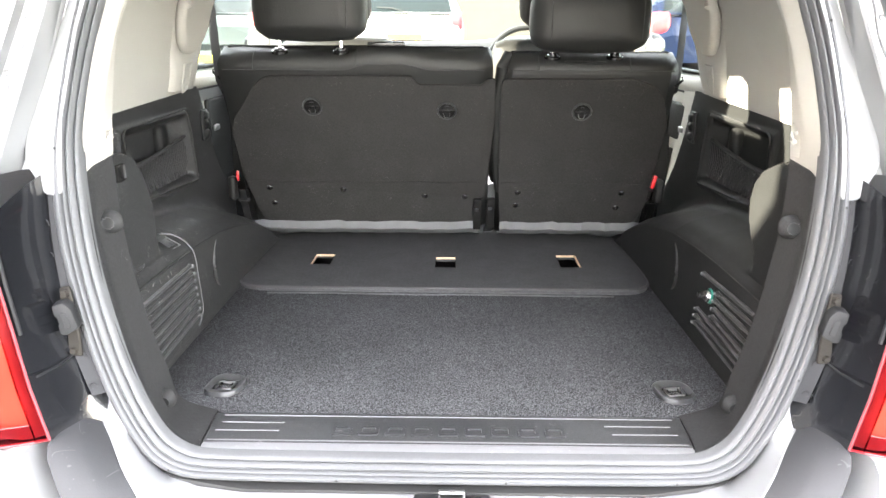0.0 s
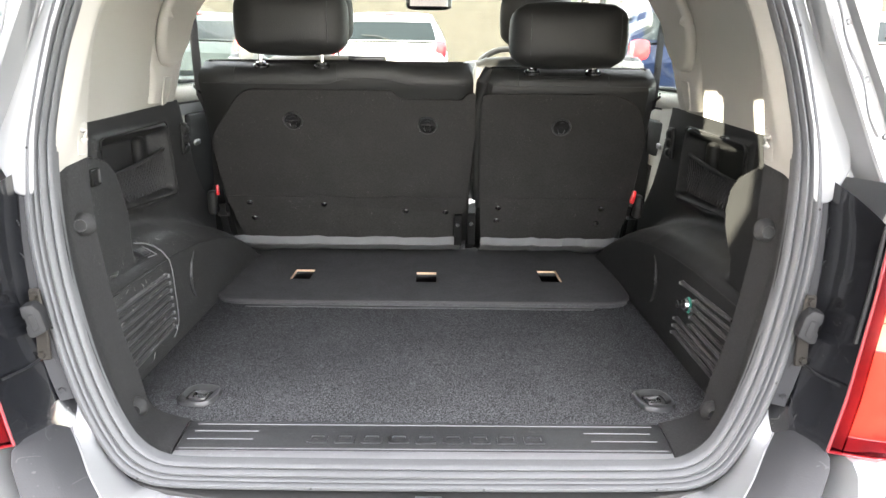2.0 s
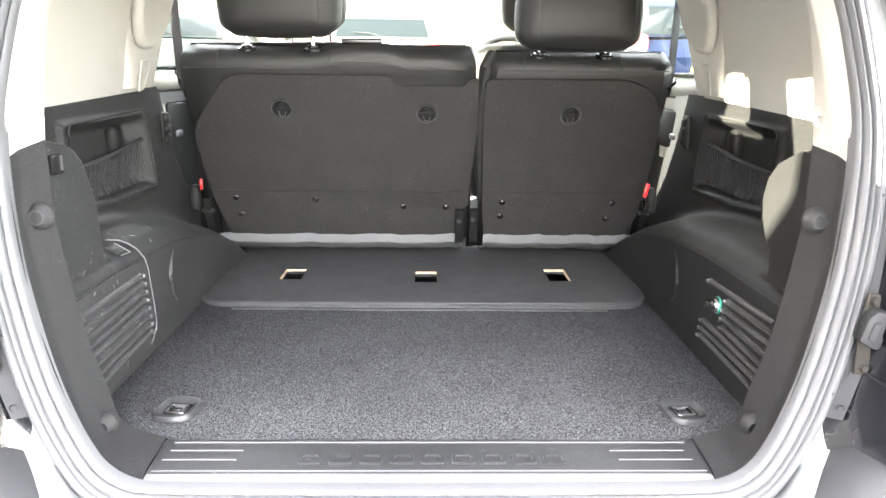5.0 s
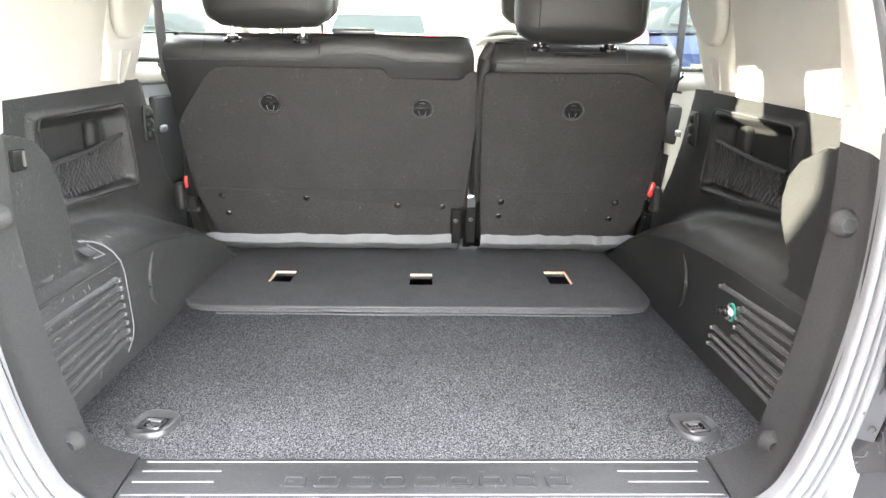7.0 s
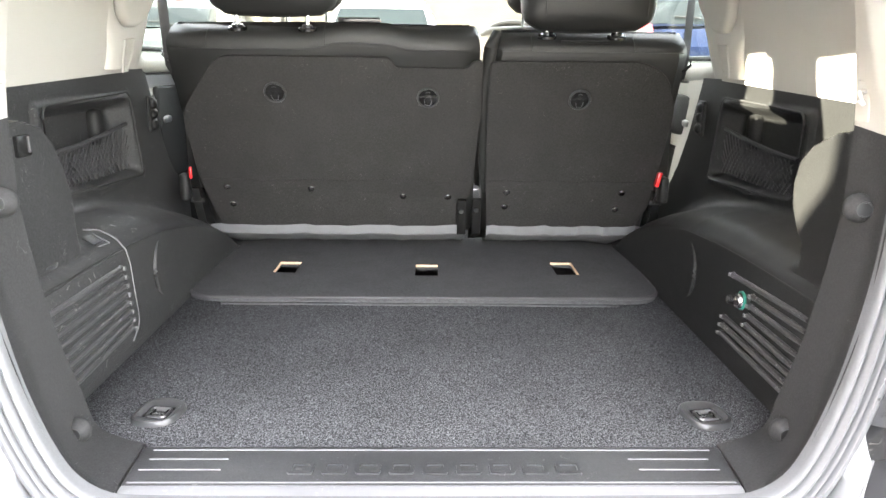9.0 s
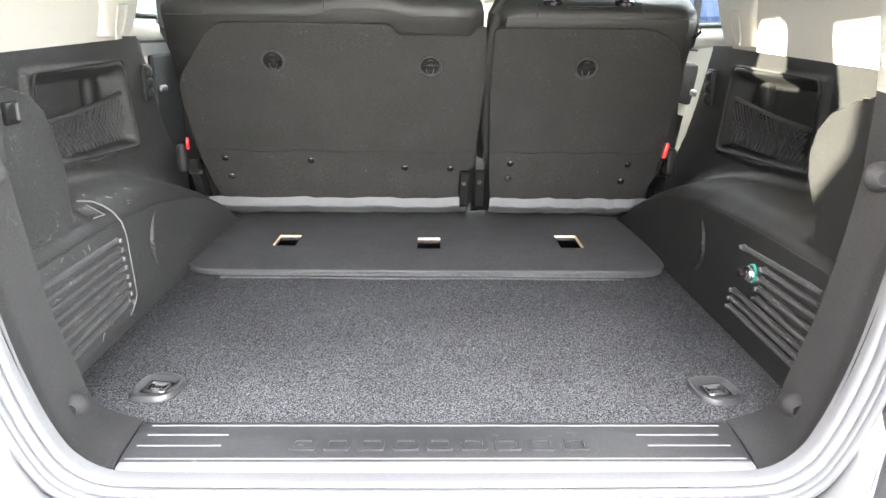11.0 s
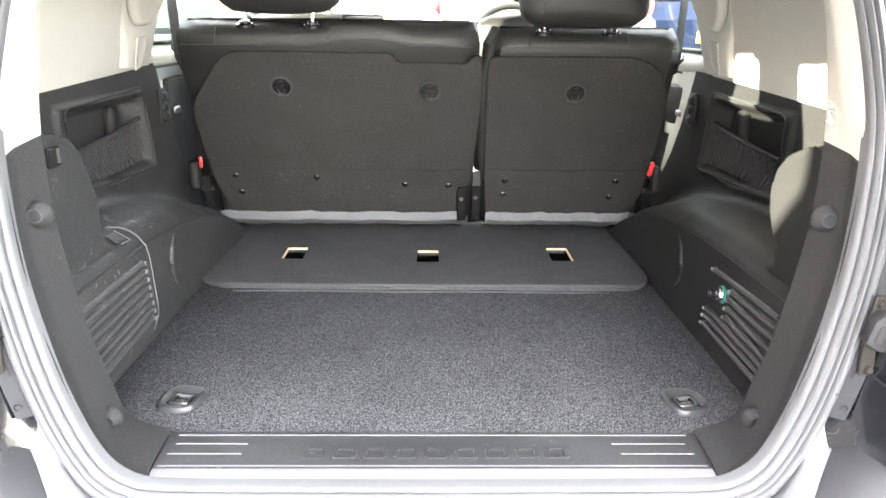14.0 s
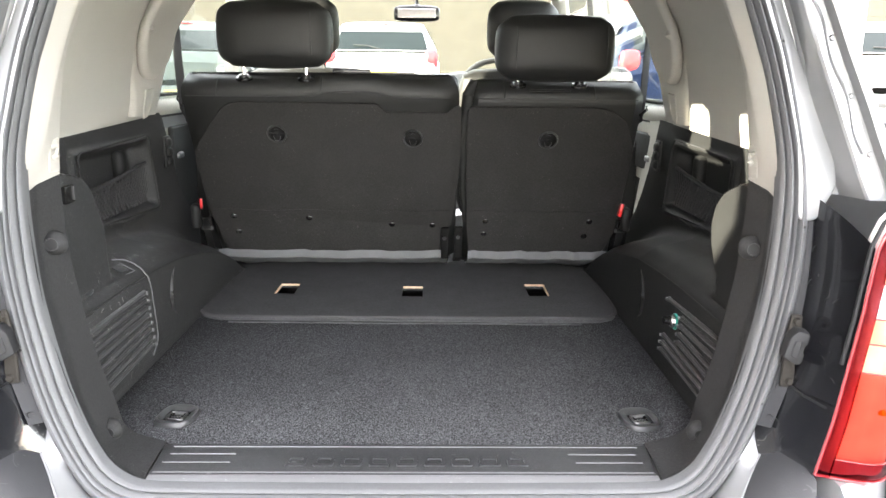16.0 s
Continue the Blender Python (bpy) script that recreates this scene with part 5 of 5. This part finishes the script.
    for x in xs_:
        part("cross_seam", tube([on_back(x, 1.462 + 0.018 * bump_at(x), 0.001), on_back(x, ztop - 0.018 + 0.018 * bump_at(x), -0.009), on_back(x, ztop - 0.004 + 0.018 * bump_at(x), -0.032), on_back(x, ztop + 0.001 + 0.018 * bump_at(x), -0.06)], 0.0014, 5), PIPING, s)


def headrest(s, x0, x1, z0, z1, y, posts, ztop, seams):
    h = part("headrest", cushion((x0, y - 0.065, z0), (x1, y + 0.060, z1), 0.042, 0.012, 8), LEATHER, s, "black leather headrest")
    for px in posts:
        part("post", tube([(px, y - 0.004, ztop + 0.004), (px, y - 0.004, z0 + 0.03)], 0.0065, 10), CHROME, h, "chrome post")
        part("post_collar", lathe([(0.027, -0.006), (0.027, 0.002), (0.024, 0.005), (0.018, 0.005), (0.016, 0.011), (0.009, 0.012)], facing((px, y - 0.004, ztop - 0.002), (0, -0.2, 1)), 18), GLOSSBLACK, h)
    for f in seams:
        xs_ = x0 + (x1 - x0) * f
        part("stitching", tube([(xs_, y - 0.0655 - 0.010 * math.sin(math.pi * (k + 0.5) / 11), z0 + 0.03 + (z1 - z0 - 0.06) * k / 10) for k in range(11)], 0.0016, 5), PIPING, h)


L = seat("wide_rear_seat", [(-0.76, 1.03), (-0.775, 1.27), (-0.635, 1.442), (-0.132, 1.440), (-0.110, 1.412), (0.098, 1.411), (0.118, 1.434), (0.144, 1.434), (0.150, 1.30), (0.125, 0.99), (0.082, 0.985), (0.082, 0.864), (-0.725, 0.876)], [0.02, 0.05, 0.05, 0.012, 0.012, 0.012, 0.012, 0.012, 0.03, 0.02, 0.012, 0.02, 0.03],
         (-0.796, 0.148, 1.496), [(-0.476, 1.338), (-0.017, 1.326)], [(-0.680, 1.026), (-0.672, 0.962), (-0.404, 1.020), (-0.100, 0.995), (0.050, 0.993)], "wide black rear seat with a felt-covered back, upright")
headrest(L, -0.635, -0.287, 1.562, 1.752, 1.175, (-0.568, -0.366), 1.522, (0.86,))
top_seams(L, (-0.655, -0.315), 1.496)
part("belt_guide", box((-0.275, 1.14, 1.536), (-0.155, 1.19, 1.551), 0.003, 2), GLOSSBLACK, L, "black belt guide")
R = seat("narrow_rear_seat", [(0.176, 0.99), (0.163, 1.30), (0.165, 1.432), (0.615, 1.434), (0.695, 1.40), (0.745, 1.30), (0.735, 0.96), (0.690, 0.864), (0.187, 0.864)], [0.02, 0.05, 0.02, 0.06, 0.06, 0.05, 0.03, 0.02, 0.012],
         (0.156, 0.766, 1.482), [(0.443, 1.324)], [(0.247, 1.012), (0.243, 0.958), (0.633, 1.012), (0.622, 0.950)], "narrow black rear seat with a felt-covered back, upright")
headrest(R, 0.262, 0.628, 1.528, 1.716, 1.175, (0.330, 0.533), 1.508, (0.145, 0.93))
top_seams(R, (0.285, 0.585), 1.482)
part("side_bolster", tube([on_back(x, z, d) for x, z, d in ((0.172, 1.00, -0.03), (0.160, 1.12, -0.022), (0.156, 1.25, -0.018), (0.158, 1.38, -0.020), (0.166, 1.46, -0.030), (0.185, 1.492, -0.06))], [0.010, 0.014, 0.016, 0.018, 0.020, 0.014], 12), LEATHER, R, "black leather side bolster")
part("belt_guide", tube([(x, 1.128 + 0.010 * abs(x - 0.43), 1.490) for x in (0.365, 0.39, 0.43, 0.47, 0.50)], 0.006, 8, flat=0.6), LEATHER, R)
# hinge brackets and latches at the foot of the seats
for x, zt in ((0.100, 0.985), (0.150, 0.99)):
    br = thing("hinge_bracket", (x, 1.42, 0.80), "black steel seat hinge bracket", "hinge", "seat hinges")
    part("plate", prism(rounded([(1.372, 0.862), (1.612, 0.786), (1.60, 0.83), (1.43, 0.93), (1.365, zt), (1.340, zt), (1.36, 0.90)], [0.006, 0.004, 0.01, 0.012, 0.012, 0.012, 0.012], 3), "x", x - 0.016, x + 0.012, 0.003), MATTBLACK, br)
    part("bolt", lathe([(0, 0.006), (0.007, 0.005), (0.008, 0)], facing((x - 0.004, 1.350, zt - 0.04), (0, -1, -0.3)), 12), STEEL, br)
part("red_release", box((-0.007, -0.010, -0.024), (0.007, 0.010, 0.024), 0.004, 2, pose(0.728, 1.275, 1.070, 0, 12, 0)), REDPL, R, "red seat release tab")
part("release_housing", box((0.738, 1.275, 0.99), (0.768, 1.33, 1.075), 0.010, 3), BLACK, R)
part("red_release", box((-0.782, 1.276, 1.062), (-0.772, 1.29, 1.100), 0.004, 2), REDPL, L, "red seat release tab")
part("release_housing", box((-0.822, 1.290, 0.985), (-0.792, 1.33, 1.075), 0.012, 3, None), BLACK, L)
for side, xx in ((-1, -0.775), (1, 0.745)):
    br = thing("hinge_bracket", (xx, 1.36, 0.84), "black seat side bracket with steel catch", "hinge", "seat hinges")
    part("plate", prism(rounded([(1.30, 1.03), (1.36, 1.02), (1.46, 0.85), (1.38, 0.85)], 0.012, 3), "x", xx - 0.014, xx + 0.014, 0.003), GLOSSBLACK, br)
    part("catch", box((xx - 0.022, 1.322, 0.975), (xx + 0.022, 1.335, 0.992), 0.003, 1), CHROME, br)

# black panels between the side trims and the seats
for side in (-1, 1):
    poly = [(0.775, 0.62), (0.885, 0.62), (0.885, 1.40), (0.84, 1.40), (0.80, 1.15), (0.78, 1.05)] if side < 0 else [(0.765, 0.62), (0.885, 0.62), (0.885, 1.33), (0.855, 1.22), (0.80, 1.05), (0.775, 1.0)]
    single("seat_side_panel", prism(rounded(poly, 0.01, 2), "y", 1.60, 1.625, 0.004, 1, place=lambda u, v, w: (side * u + XC, w, v)), BLACK, "black panel beside the rear seat", "side trim", "seat side panels")

# seat belts hanging beside the seats
BELT_RIGHT = [(0.790, 1.275, 1.78), (0.782, 1.27, 1.70), (0.775, 1.26, 1.60), (0.760, 1.225, 1.45), (0.756, 1.22, 1.425), (0.755, 1.23, 1.39), (0.752, 1.30, 1.34), (0.74, 1.46, 1.02)]
for side in (-1, 1):
    b = thing("seat_belt", (side * 0.79, 1.16, 1.0), "black webbing seat belt beside the rear seat", "seat belt", "rear seat belts")
    line = [(-0.842, 1.345, 1.80), (-0.842, 1.34, 1.70), (-0.839, 1.335, 1.60), (-0.832, 1.33, 1.462), (-0.830, 1.335, 1.44), (-0.828, 1.335, 1.40), (-0.815, 1.37, 1.34), (-0.80, 1.48, 1.02)] if side < 0 else BELT_RIGHT
    pts = smooth_line(line, 24)
    rows = [[p + Vector((dx, dx * 0.4, 0)) for dx in (-0.013, -0.006, 0, 0.006, 0.013)] for p in pts]
    part("webbing", sheet(rows, (0.0015, 0.0, 0)), BELT, b)
    stop = Vector(line[4])
    part("belt_tongue", tube([stop + Vector((side * 0.020, 0, 0.016)), stop + Vector((side * 0.022, 0, 0.004)), stop + Vector((0, -0.004, -0.016)), stop + Vector((-side * 0.012, -0.004, -0.010))], 0.0045, 8), GLOSSBLACK, b, "black belt loop")

# ---- cabin ahead of the rear seats ----
# doors, sills, pillars and glass
for side in (-1, 1):
    door = part("door_panel", sheet([[(side * x + XC, y, z) for y in (1.14, 1.5, 2.0, 2.5, 2.9)] for x, z in ((0.885, 1.15), (0.89, 1.24), (0.895, 1.34), (0.895, 1.385), (0.90, 1.40))], (side * 0.03, 0, 0)), CREAM, car, "cream upper door lining")
    part("door_lower", sheet([[(side * x + XC, y, z) for y in (1.27, 1.5, 2.0, 2.5, 2.9)] for x, z in ((0.90, 0.55), (0.89, 0.8), (0.885, 1.0), (0.884, 1.148))], (side * 0.03, 0, 0)), BLACK, car, "black lower door lining")
    part("armrest", cushion((side * 0.84 - 0.04 + XC, 1.75, 1.10), (side * 0.84 + 0.04 + XC, 2.3, 1.17), 0.025, 0.004, 5), BLACK, door)
    part("map_pocket", box((side * 0.886 - 0.010 + XC, 1.375 if side < 0 else 1.42, 1.04 if side < 0 else 1.19), (side * 0.886 + 0.010 + XC, 1.70, 1.345 if side < 0 else 1.33), 0.010, 3), BLACK, door, "dark recess in the door lining")
    part("door_handle", cushion((side * 0.876 - 0.007 + XC, 1.405, 1.226), (side * 0.876 + 0.007 + XC, 1.465, 1.248), 0.006, 0.001, 4), STEEL, door, "metal inner door handle")
    top_z = 1.388 if side < 0 else 1.376
    roll = [(0.900, 0.0), (0.878, 0.003), (0.864, 0.014), (0.858, 0.030), (0.862, 0.046), (0.874, 0.060), (0.892, 0.068)]
    rail = part("door_top", sheet([[(side * x + XC, y, top_z + dz) for y in (1.10, 1.3, 1.6, 2.0, 2.5, 2.9)] for x, dz in roll], (side * 0.004, 0, 0)), CREAM, car, "rounded cream door waist rail")
    part("gap", tube([(side * 0.892 + XC, y, top_z - 0.004) for y in (1.12, 1.5, 2.0, 2.9)], 0.004, 6), DARKGAP, rail, "dark joint under the waist rail")
    part("window_strip", tube([(side * 0.884 + XC, y, top_z + 0.074) for y in (1.12, 1.5, 2.0, 2.9)], 0.008, 8), PILLAR, rail, "grey window strip")
    part("b_pillar", sheet([[(side * (x - 0.16 * (z - 1.42)) + XC, y - 0.10 * (z - 1.42), z) for z in (1.42, 1.6, 1.8, 1.95)] for x, y in ((0.87, 2.02), (0.82, 2.03), (0.815, 2.11), (0.87, 2.13))], (side * 0.01, 0, 0)), CREAM, car, "cream middle pillar")
    a_pts = smooth_line([(side * 0.82 + XC, 3.05, 1.42), (side * 0.76, 2.75, 1.66), (side * 0.66, 2.40, 1.92)], 10)
    part("a_pillar", tube(a_pts, 0.042, 10, flat=0.8), CREAM, car, "cream windscreen pillar")
    w = part("side_window", sheet([[(side * (0.872 - 0.20 * (z - 1.43)) + XC, y - 0.25 * (z - 1.43), z) for z in (1.43, 1.6, 1.78, 1.95)] for y in (1.16, 2.05, 2.95)], (side * 0.004, 0, 0)), GLASS, car, "clear side window glass")
    w.visible_shadow = False
    mir = thing("door_mirror", (side * 1.0, 2.62, 1.42), "black door mirror beside the front window", "mirror", "door mirrors")
    part("shell", cushion((side * 1.0 - 0.10, 2.58, 1.43), (side * 1.0 + 0.10, 2.68, 1.58), 0.04, 0.01, 6), GLOSSBLACK, mir)
    part("mirror_glass", box((side * 1.0 - 0.08, 2.572, 1.45), (side * 1.0 + 0.08, 2.5785, 1.56), 0.003, 1), CHROME, mir)
    part("arm", box((side * 0.92 - 0.05, 2.62, 1.425), (side * 0.92 + 0.05, 2.66, 1.455), 0.01, 2), GLOSSBLACK, mir)
ws = part("windscreen", sheet([[(f * 0.80 * (1 - 0.16 * k), 3.05 - 0.68 * k + 0.10 * (1 - f * f), 1.44 + 0.48 * k) for k in (0, 0.33, 0.66, 1.0)] for f in [j / 6 - 1 for j in range(13)]], (0, 0.005, 0)), GLASS, car, "clear windscreen")
ws.visible_shadow = False
part("header_rail", box((-0.66, 2.33, 1.90), (0.66, 2.42, 1.95), 0.015, 2), CREAM, car, "cream rail above the windscreen")
part("cabin_floor", box((-0.86, 1.30, 0.42), (0.83, 3.2, 0.50), 0.01, 1), CARPET, car, "dark cabin carpet")
part("bonnet", sheet([[(f * 0.82, y, z - 0.05 * f * f) for f in [j / 5 - 1 for j in range(11)]] for y, z in ((3.05, 1.42), (3.3, 1.40), (3.8, 1.33), (4.2, 1.22), (4.35, 1.05), (4.4, 0.5))], (0, 0, -0.01)), SILVER, car, "silver bonnet")
for side in (-1, 1):
    part("wing", sheet([[(side * x, y, z) for z, x in ((0.35, 0.9), (0.8, 0.93), (1.2, 0.935), (1.40, 0.915))] for y in (1.2, 2.2, 3.1, 3.8, 4.3)], (-side * 0.01, 0, 0)), SILVER, car, "silver flank")
for side in (-1, 1):
    for y in (0.52, 3.4):
        wheel = part("wheel", lathe([(0.20, -0.09), (0.33, -0.10), (0.36, -0.06), (0.36, 0.06), (0.33, 0.10), (0.20, 0.09)], facing((side * 0.80, y, 0.36), (side, 0, 0)), 32), DARKGAP, car, "black tyre")
        part("rim", lathe([(0.20, 0.088), (0.18, 0.07), (0.05, 0.06), (0.0, 0.065)], facing((side * 0.80, y, 0.36), (side, 0, 0)), 24), CHROME, wheel)

dash = thing("dashboard", (0, 2.85, 1.2), "black moulded dashboard below the windscreen", "dashboard")
part("top", sheet([[(-0.80 + 1.6 * k / 20, y, z + 0.03 * math.exp(-((-0.80 + 1.6 * k / 20 - 0.40) / 0.2) ** 2) * (y < 2.9)) for k in range(21)] for y, z in ((2.60, 1.0), (2.58, 1.38), (2.60, 1.49), (2.66, 1.535), (2.80, 1.545), (3.05, 1.46))], (0, 0, -0.02)), BLACK, dash)
part("vent", box((-0.14, 2.58, 1.40), (0.14, 2.60, 1.46), 0.006, 2), GLOSSBLACK, dash)
part("parcel_strip", box((-0.35, 2.78, 1.538), (-0.05, 2.82, 1.552), 0.004, 1), GLOSSBLACK, dash)

wheel = thing("steering_wheel", (0.38, 2.42, 1.38), "black leather steering wheel", "steering wheel")
tilt = pose(0.375, 2.42, 1.445, 62, 0, 0)
circ = [tilt @ Vector((0.192 * math.cos(k * math.pi / 24), 0.192 * math.sin(k * math.pi / 24), 0)) for k in range(48)]
part("rim", tube(circ, 0.015, 10, True), LEATHER, wheel)
part("hub", lathe([(0.0, 0.03), (0.05, 0.025), (0.07, 0.0), (0.06, -0.05)], tilt, 20), BLACK, wheel)
for a in (0, math.pi, -math.pi / 2):
    part("spoke", tube([tilt @ Vector((0.05 * math.cos(a), 0.05 * math.sin(a), 0)), tilt @ Vector((0.18 * math.cos(a), 0.18 * math.sin(a), 0))], 0.016, 8, flat=0.5), BLACK, wheel)
part("column", tube([tilt @ Vector((0, 0, -0.02)), tilt @ Vector((0, 0, -0.30))], 0.045, 10), BLACK, wheel)

mirror = thing("interior_mirror", (-0.03, 2.42, 1.76), "black interior mirror on the windscreen", "mirror")
part("shell", cushion((-0.145, 2.42, 1.797), (0.075, 2.455, 1.867), 0.016, 0.004, 6), GLOSSBLACK, mirror)
part("mirror_glass", box((-0.128, 2.4135, 1.810), (0.058, 2.4185, 1.854), 0.002, 1), CHROME, mirror)
part("stalk", tube([(-0.035, 2.45, 1.85), (-0.035, 2.47, 1.88), (-0.035, 2.46, 1.93)], 0.012, 10), GLOSSBLACK, mirror)

for side, x in ((-1, -0.475), (1, 0.41)):
    s = thing("front_seat", (x, 2.0, 0.5), "black leather front seat with headrest", "car seat", "front seats")
    tilt = Matrix.Translation((x, 1.95, 0.95)) @ Matrix.Rotation(radians(14), 4, "X")
    part("backrest", cushion((-0.25, -0.07, -0.02), (0.25, 0.07, 0.62), 0.05, 0.012, 8, tilt), LEATHER, s)
    part("seat_cushion", cushion((x - 0.25, 1.95, 0.68), (x + 0.25, 2.45, 0.84), 0.05, 0.012, 6), LEATHER, s)
    part("seat_base", box((x - 0.22, 2.0, 0.50), (x + 0.22, 2.4, 0.69), 0.02, 1), BLACK, s)
    h = part("headrest", cushion((-0.135, -0.055, 0.685), (0.135, 0.055, 0.895), 0.045, 0.010, 8, tilt), LEATHER, s)
    for dx in (-0.075, 0.075):
        part("post", tube([tilt @ Vector((dx, 0, 0.58)), tilt @ Vector((dx, 0, 0.72))], 0.0065, 8), CHROME, h)

# ---- cars and fence outside ----
def paint(name, c):
    return mat(name, c, 0.4, spec=0.2, vary=0.05)


def parked_car(color, x, y, yaw, label, z=None, plate=0.60):
    """A hatchback of usual size, nose along +y before it is turned."""
    ground_z = rise(x, y) if z is None else z
    m = pose(x, y, ground_z, 0, 0, yaw)
    t = thing("parked_car", (x, y, ground_z), label, "car", "parked cars")
    def P(a, b, c):
        return m @ Vector((a, b, c))
    stations = [(-2.03, 0.40, 0.62, 0.78), (-2.06, 0.35, 0.80, 0.82), (-1.98, 0.30, 0.96, 0.86), (-1.5, 0.26, 1.00, 0.88), (-0.5, 0.24, 0.99, 0.89), (0.6, 0.24, 0.97, 0.89), (1.1, 0.26, 0.95, 0.88), (1.6, 0.28, 0.86, 0.86), (1.95, 0.32, 0.74, 0.80), (2.08, 0.38, 0.60, 0.70)]
    rows = []
    for b, lo, hi, w in stations:
        sec = [(-w * 0.9, lo), (-w, lo + 0.15), (-w, hi - 0.16), (-w * 0.95, hi - 0.03), (-w * 0.80, hi), (0, hi + 0.015), (w * 0.80, hi), (w * 0.95, hi - 0.03), (w, hi - 0.16), (w, lo + 0.15), (w * 0.9, lo)]
        rows.append([P(a, b, c) for a, c in sec])
    bm = sheet(rows, close=True)
    bmesh.ops.holes_fill(bm, edges=[e for e in bm.edges if e.is_boundary])
    part("body", bm, color, t)
    cab = [(-1.86, 1.00, 0.80, 0.0), (-1.62, 1.30, 0.70, 0.0), (-1.40, 1.44, 0.62, 0.0), (-0.4, 1.50, 0.62, 0.0), (0.25, 1.43, 0.62, 0.0), (1.10, 0.97, 0.78, 0.0)]
    rows = []
    for b, hi, w, _ in cab:
        base = 0.95
        rows.append([P(-0.86, b, base), P(-(0.86 + w) / 2 - 0.01, b, (base + hi) / 2), P(-w, b, hi - 0.02), P(-w * 0.8, b, hi), P(0, b, hi + 0.012), P(w * 0.8, b, hi), P(w, b, hi - 0.02), P((0.86 + w) / 2 + 0.01, b, (base + hi) / 2), P(0.86, b, base)])
    part("roof", sheet(rows), color, t)
    dark = CAR_GLASS
    rear = part("rear_window", sheet([[P(f * w, b - 0.012, c) for f in [k / 5 - 1 for k in range(11)]] for b, c, w in ((-1.845, 1.02, 0.70), (-1.74, 1.16, 0.665), (-1.63, 1.295, 0.62))], (0, 0, 0.004)), dark, t, "tinted rear window")
    part("wiper", tube([P(0.0, -1.88, 1.03), P(-0.2, -1.84, 1.08), P(-0.42, -1.83, 1.09)], 0.010, 6), DARKGAP, rear)
    part("front_window", sheet([[P(f * w, b + 0.012, c + 0.008) for f in [k / 5 - 1 for k in range(11)]] for b, c, w in ((1.02, 1.015, 0.72), (0.65, 1.22, 0.66), (0.33, 1.395, 0.60))], (0, 0, 0.004)), dark, t, "windscreen")
    for sd in (-1, 1):
        for y0, y1 in ((-1.45, -0.45), (-0.38, 0.62)):
            part("side_glass", sheet([[P(sd * (0.845 - 0.42 * (c - 1.0) + 0.012), b - (0.25 if b > 0.3 else 0) * (c - 1.0) * 2.2, c) for b in (y0, (y0 + y1) / 2, y1)] for c in (1.02, 1.2, 1.38)], (0, 0, 0.004)), dark, t, "side window")
        part("tail_lamp", cushion((-0.09, -0.05, -0.13), (0.09, 0.06, 0.13), 0.03, 0.01, 4, m @ pose(sd * 0.76, -1.98, 0.88)), REDPL, t, "red tail lamp")
        part("head_lamp", cushion((-0.13, -0.08, -0.06), (0.13, 0.05, 0.06), 0.03, 0.01, 4, m @ pose(sd * 0.62, 1.96, 0.72)), CHROME, t, "clear head lamp")
        for b in (-1.28, 1.30):
            wh = part("wheel", lathe([(0.19, -0.09), (0.29, -0.10), (0.315, -0.06), (0.315, 0.06), (0.29, 0.10), (0.19, 0.09)], m @ facing((sd * 0.80, b, 0.315), (sd, 0, 0)), 24), DARKGAP, t, "black tyre")
            part("rim", lathe([(0.19, 0.088), (0.17, 0.07), (0.04, 0.06), (0.0, 0.065)], m @ facing((sd * 0.80, b, 0.315), (sd, 0, 0)), 18), CHROME, wh)
    part("number_plate", box((-0.26, -2.075, plate), (0.26, -2.06, plate + 0.11), 0.004, 1, m), mat("yellow_plate", (0.75, 0.55, 0.03), 0.4, vary=0.05), t, "yellow plate")
    part("high_brake_lamp", box((-0.10, -1.50, 1.405), (0.10, -1.46, 1.43), 0.006, 1, m), REDPL, t, "red high brake lamp")
    return t


CAR_GLASS = mat("dark_car_glass", (0.010, 0.014, 0.015), 0.08, spec=0.12, vary=0.1)
parked_car(paint("white_silver_paint", (0.50, 0.51, 0.52)), -0.75, 11.6, 0, "silver hatchback parked ahead, tail towards the car")
parked_car(paint("red_paint", (0.085, 0.005, 0.007)), -6.6, 15.7, -90, "red hatchback parked across, beside the fence")
parked_car(paint("pale_blue_silver_paint", (0.060, 0.074, 0.074)), -3.95, 11.85, 4, "pale silver hatchback parked ahead, tail towards the car", plate=0.28)
parked_car(paint("dark_blue_paint", (0.004, 0.010, 0.032)), 2.72, 7.8, 0, "dark blue hatchback parked alongside")
parked_car(paint("bright_white_paint", (0.45, 0.45, 0.44)), 6.5, 10.5, 0, "white hatchback parked further along")

fence = thing("fence", (1.0, 17.0, 0.9), "weathered wooden slat fence", "fence")
WOOD = mat("weathered_wood", (0.052, 0.0455, 0.034), 0.85, grain=0.5, size=60, vary=0.3, vary_size=4)
for k in range(12):
    part("slat", box((-9.5, 16.98, 0.95 + 0.24 * k), (11.5, 17.0, 1.189 + 0.24 * k), 0.0005, 1), WOOD, fence)
for k in range(12):
    part("post", box((-9.4 + 1.9 * k, 17.0, 0.85), (-9.28 + 1.9 * k, 17.1, 3.75), 0.006, 1), WOOD, fence)
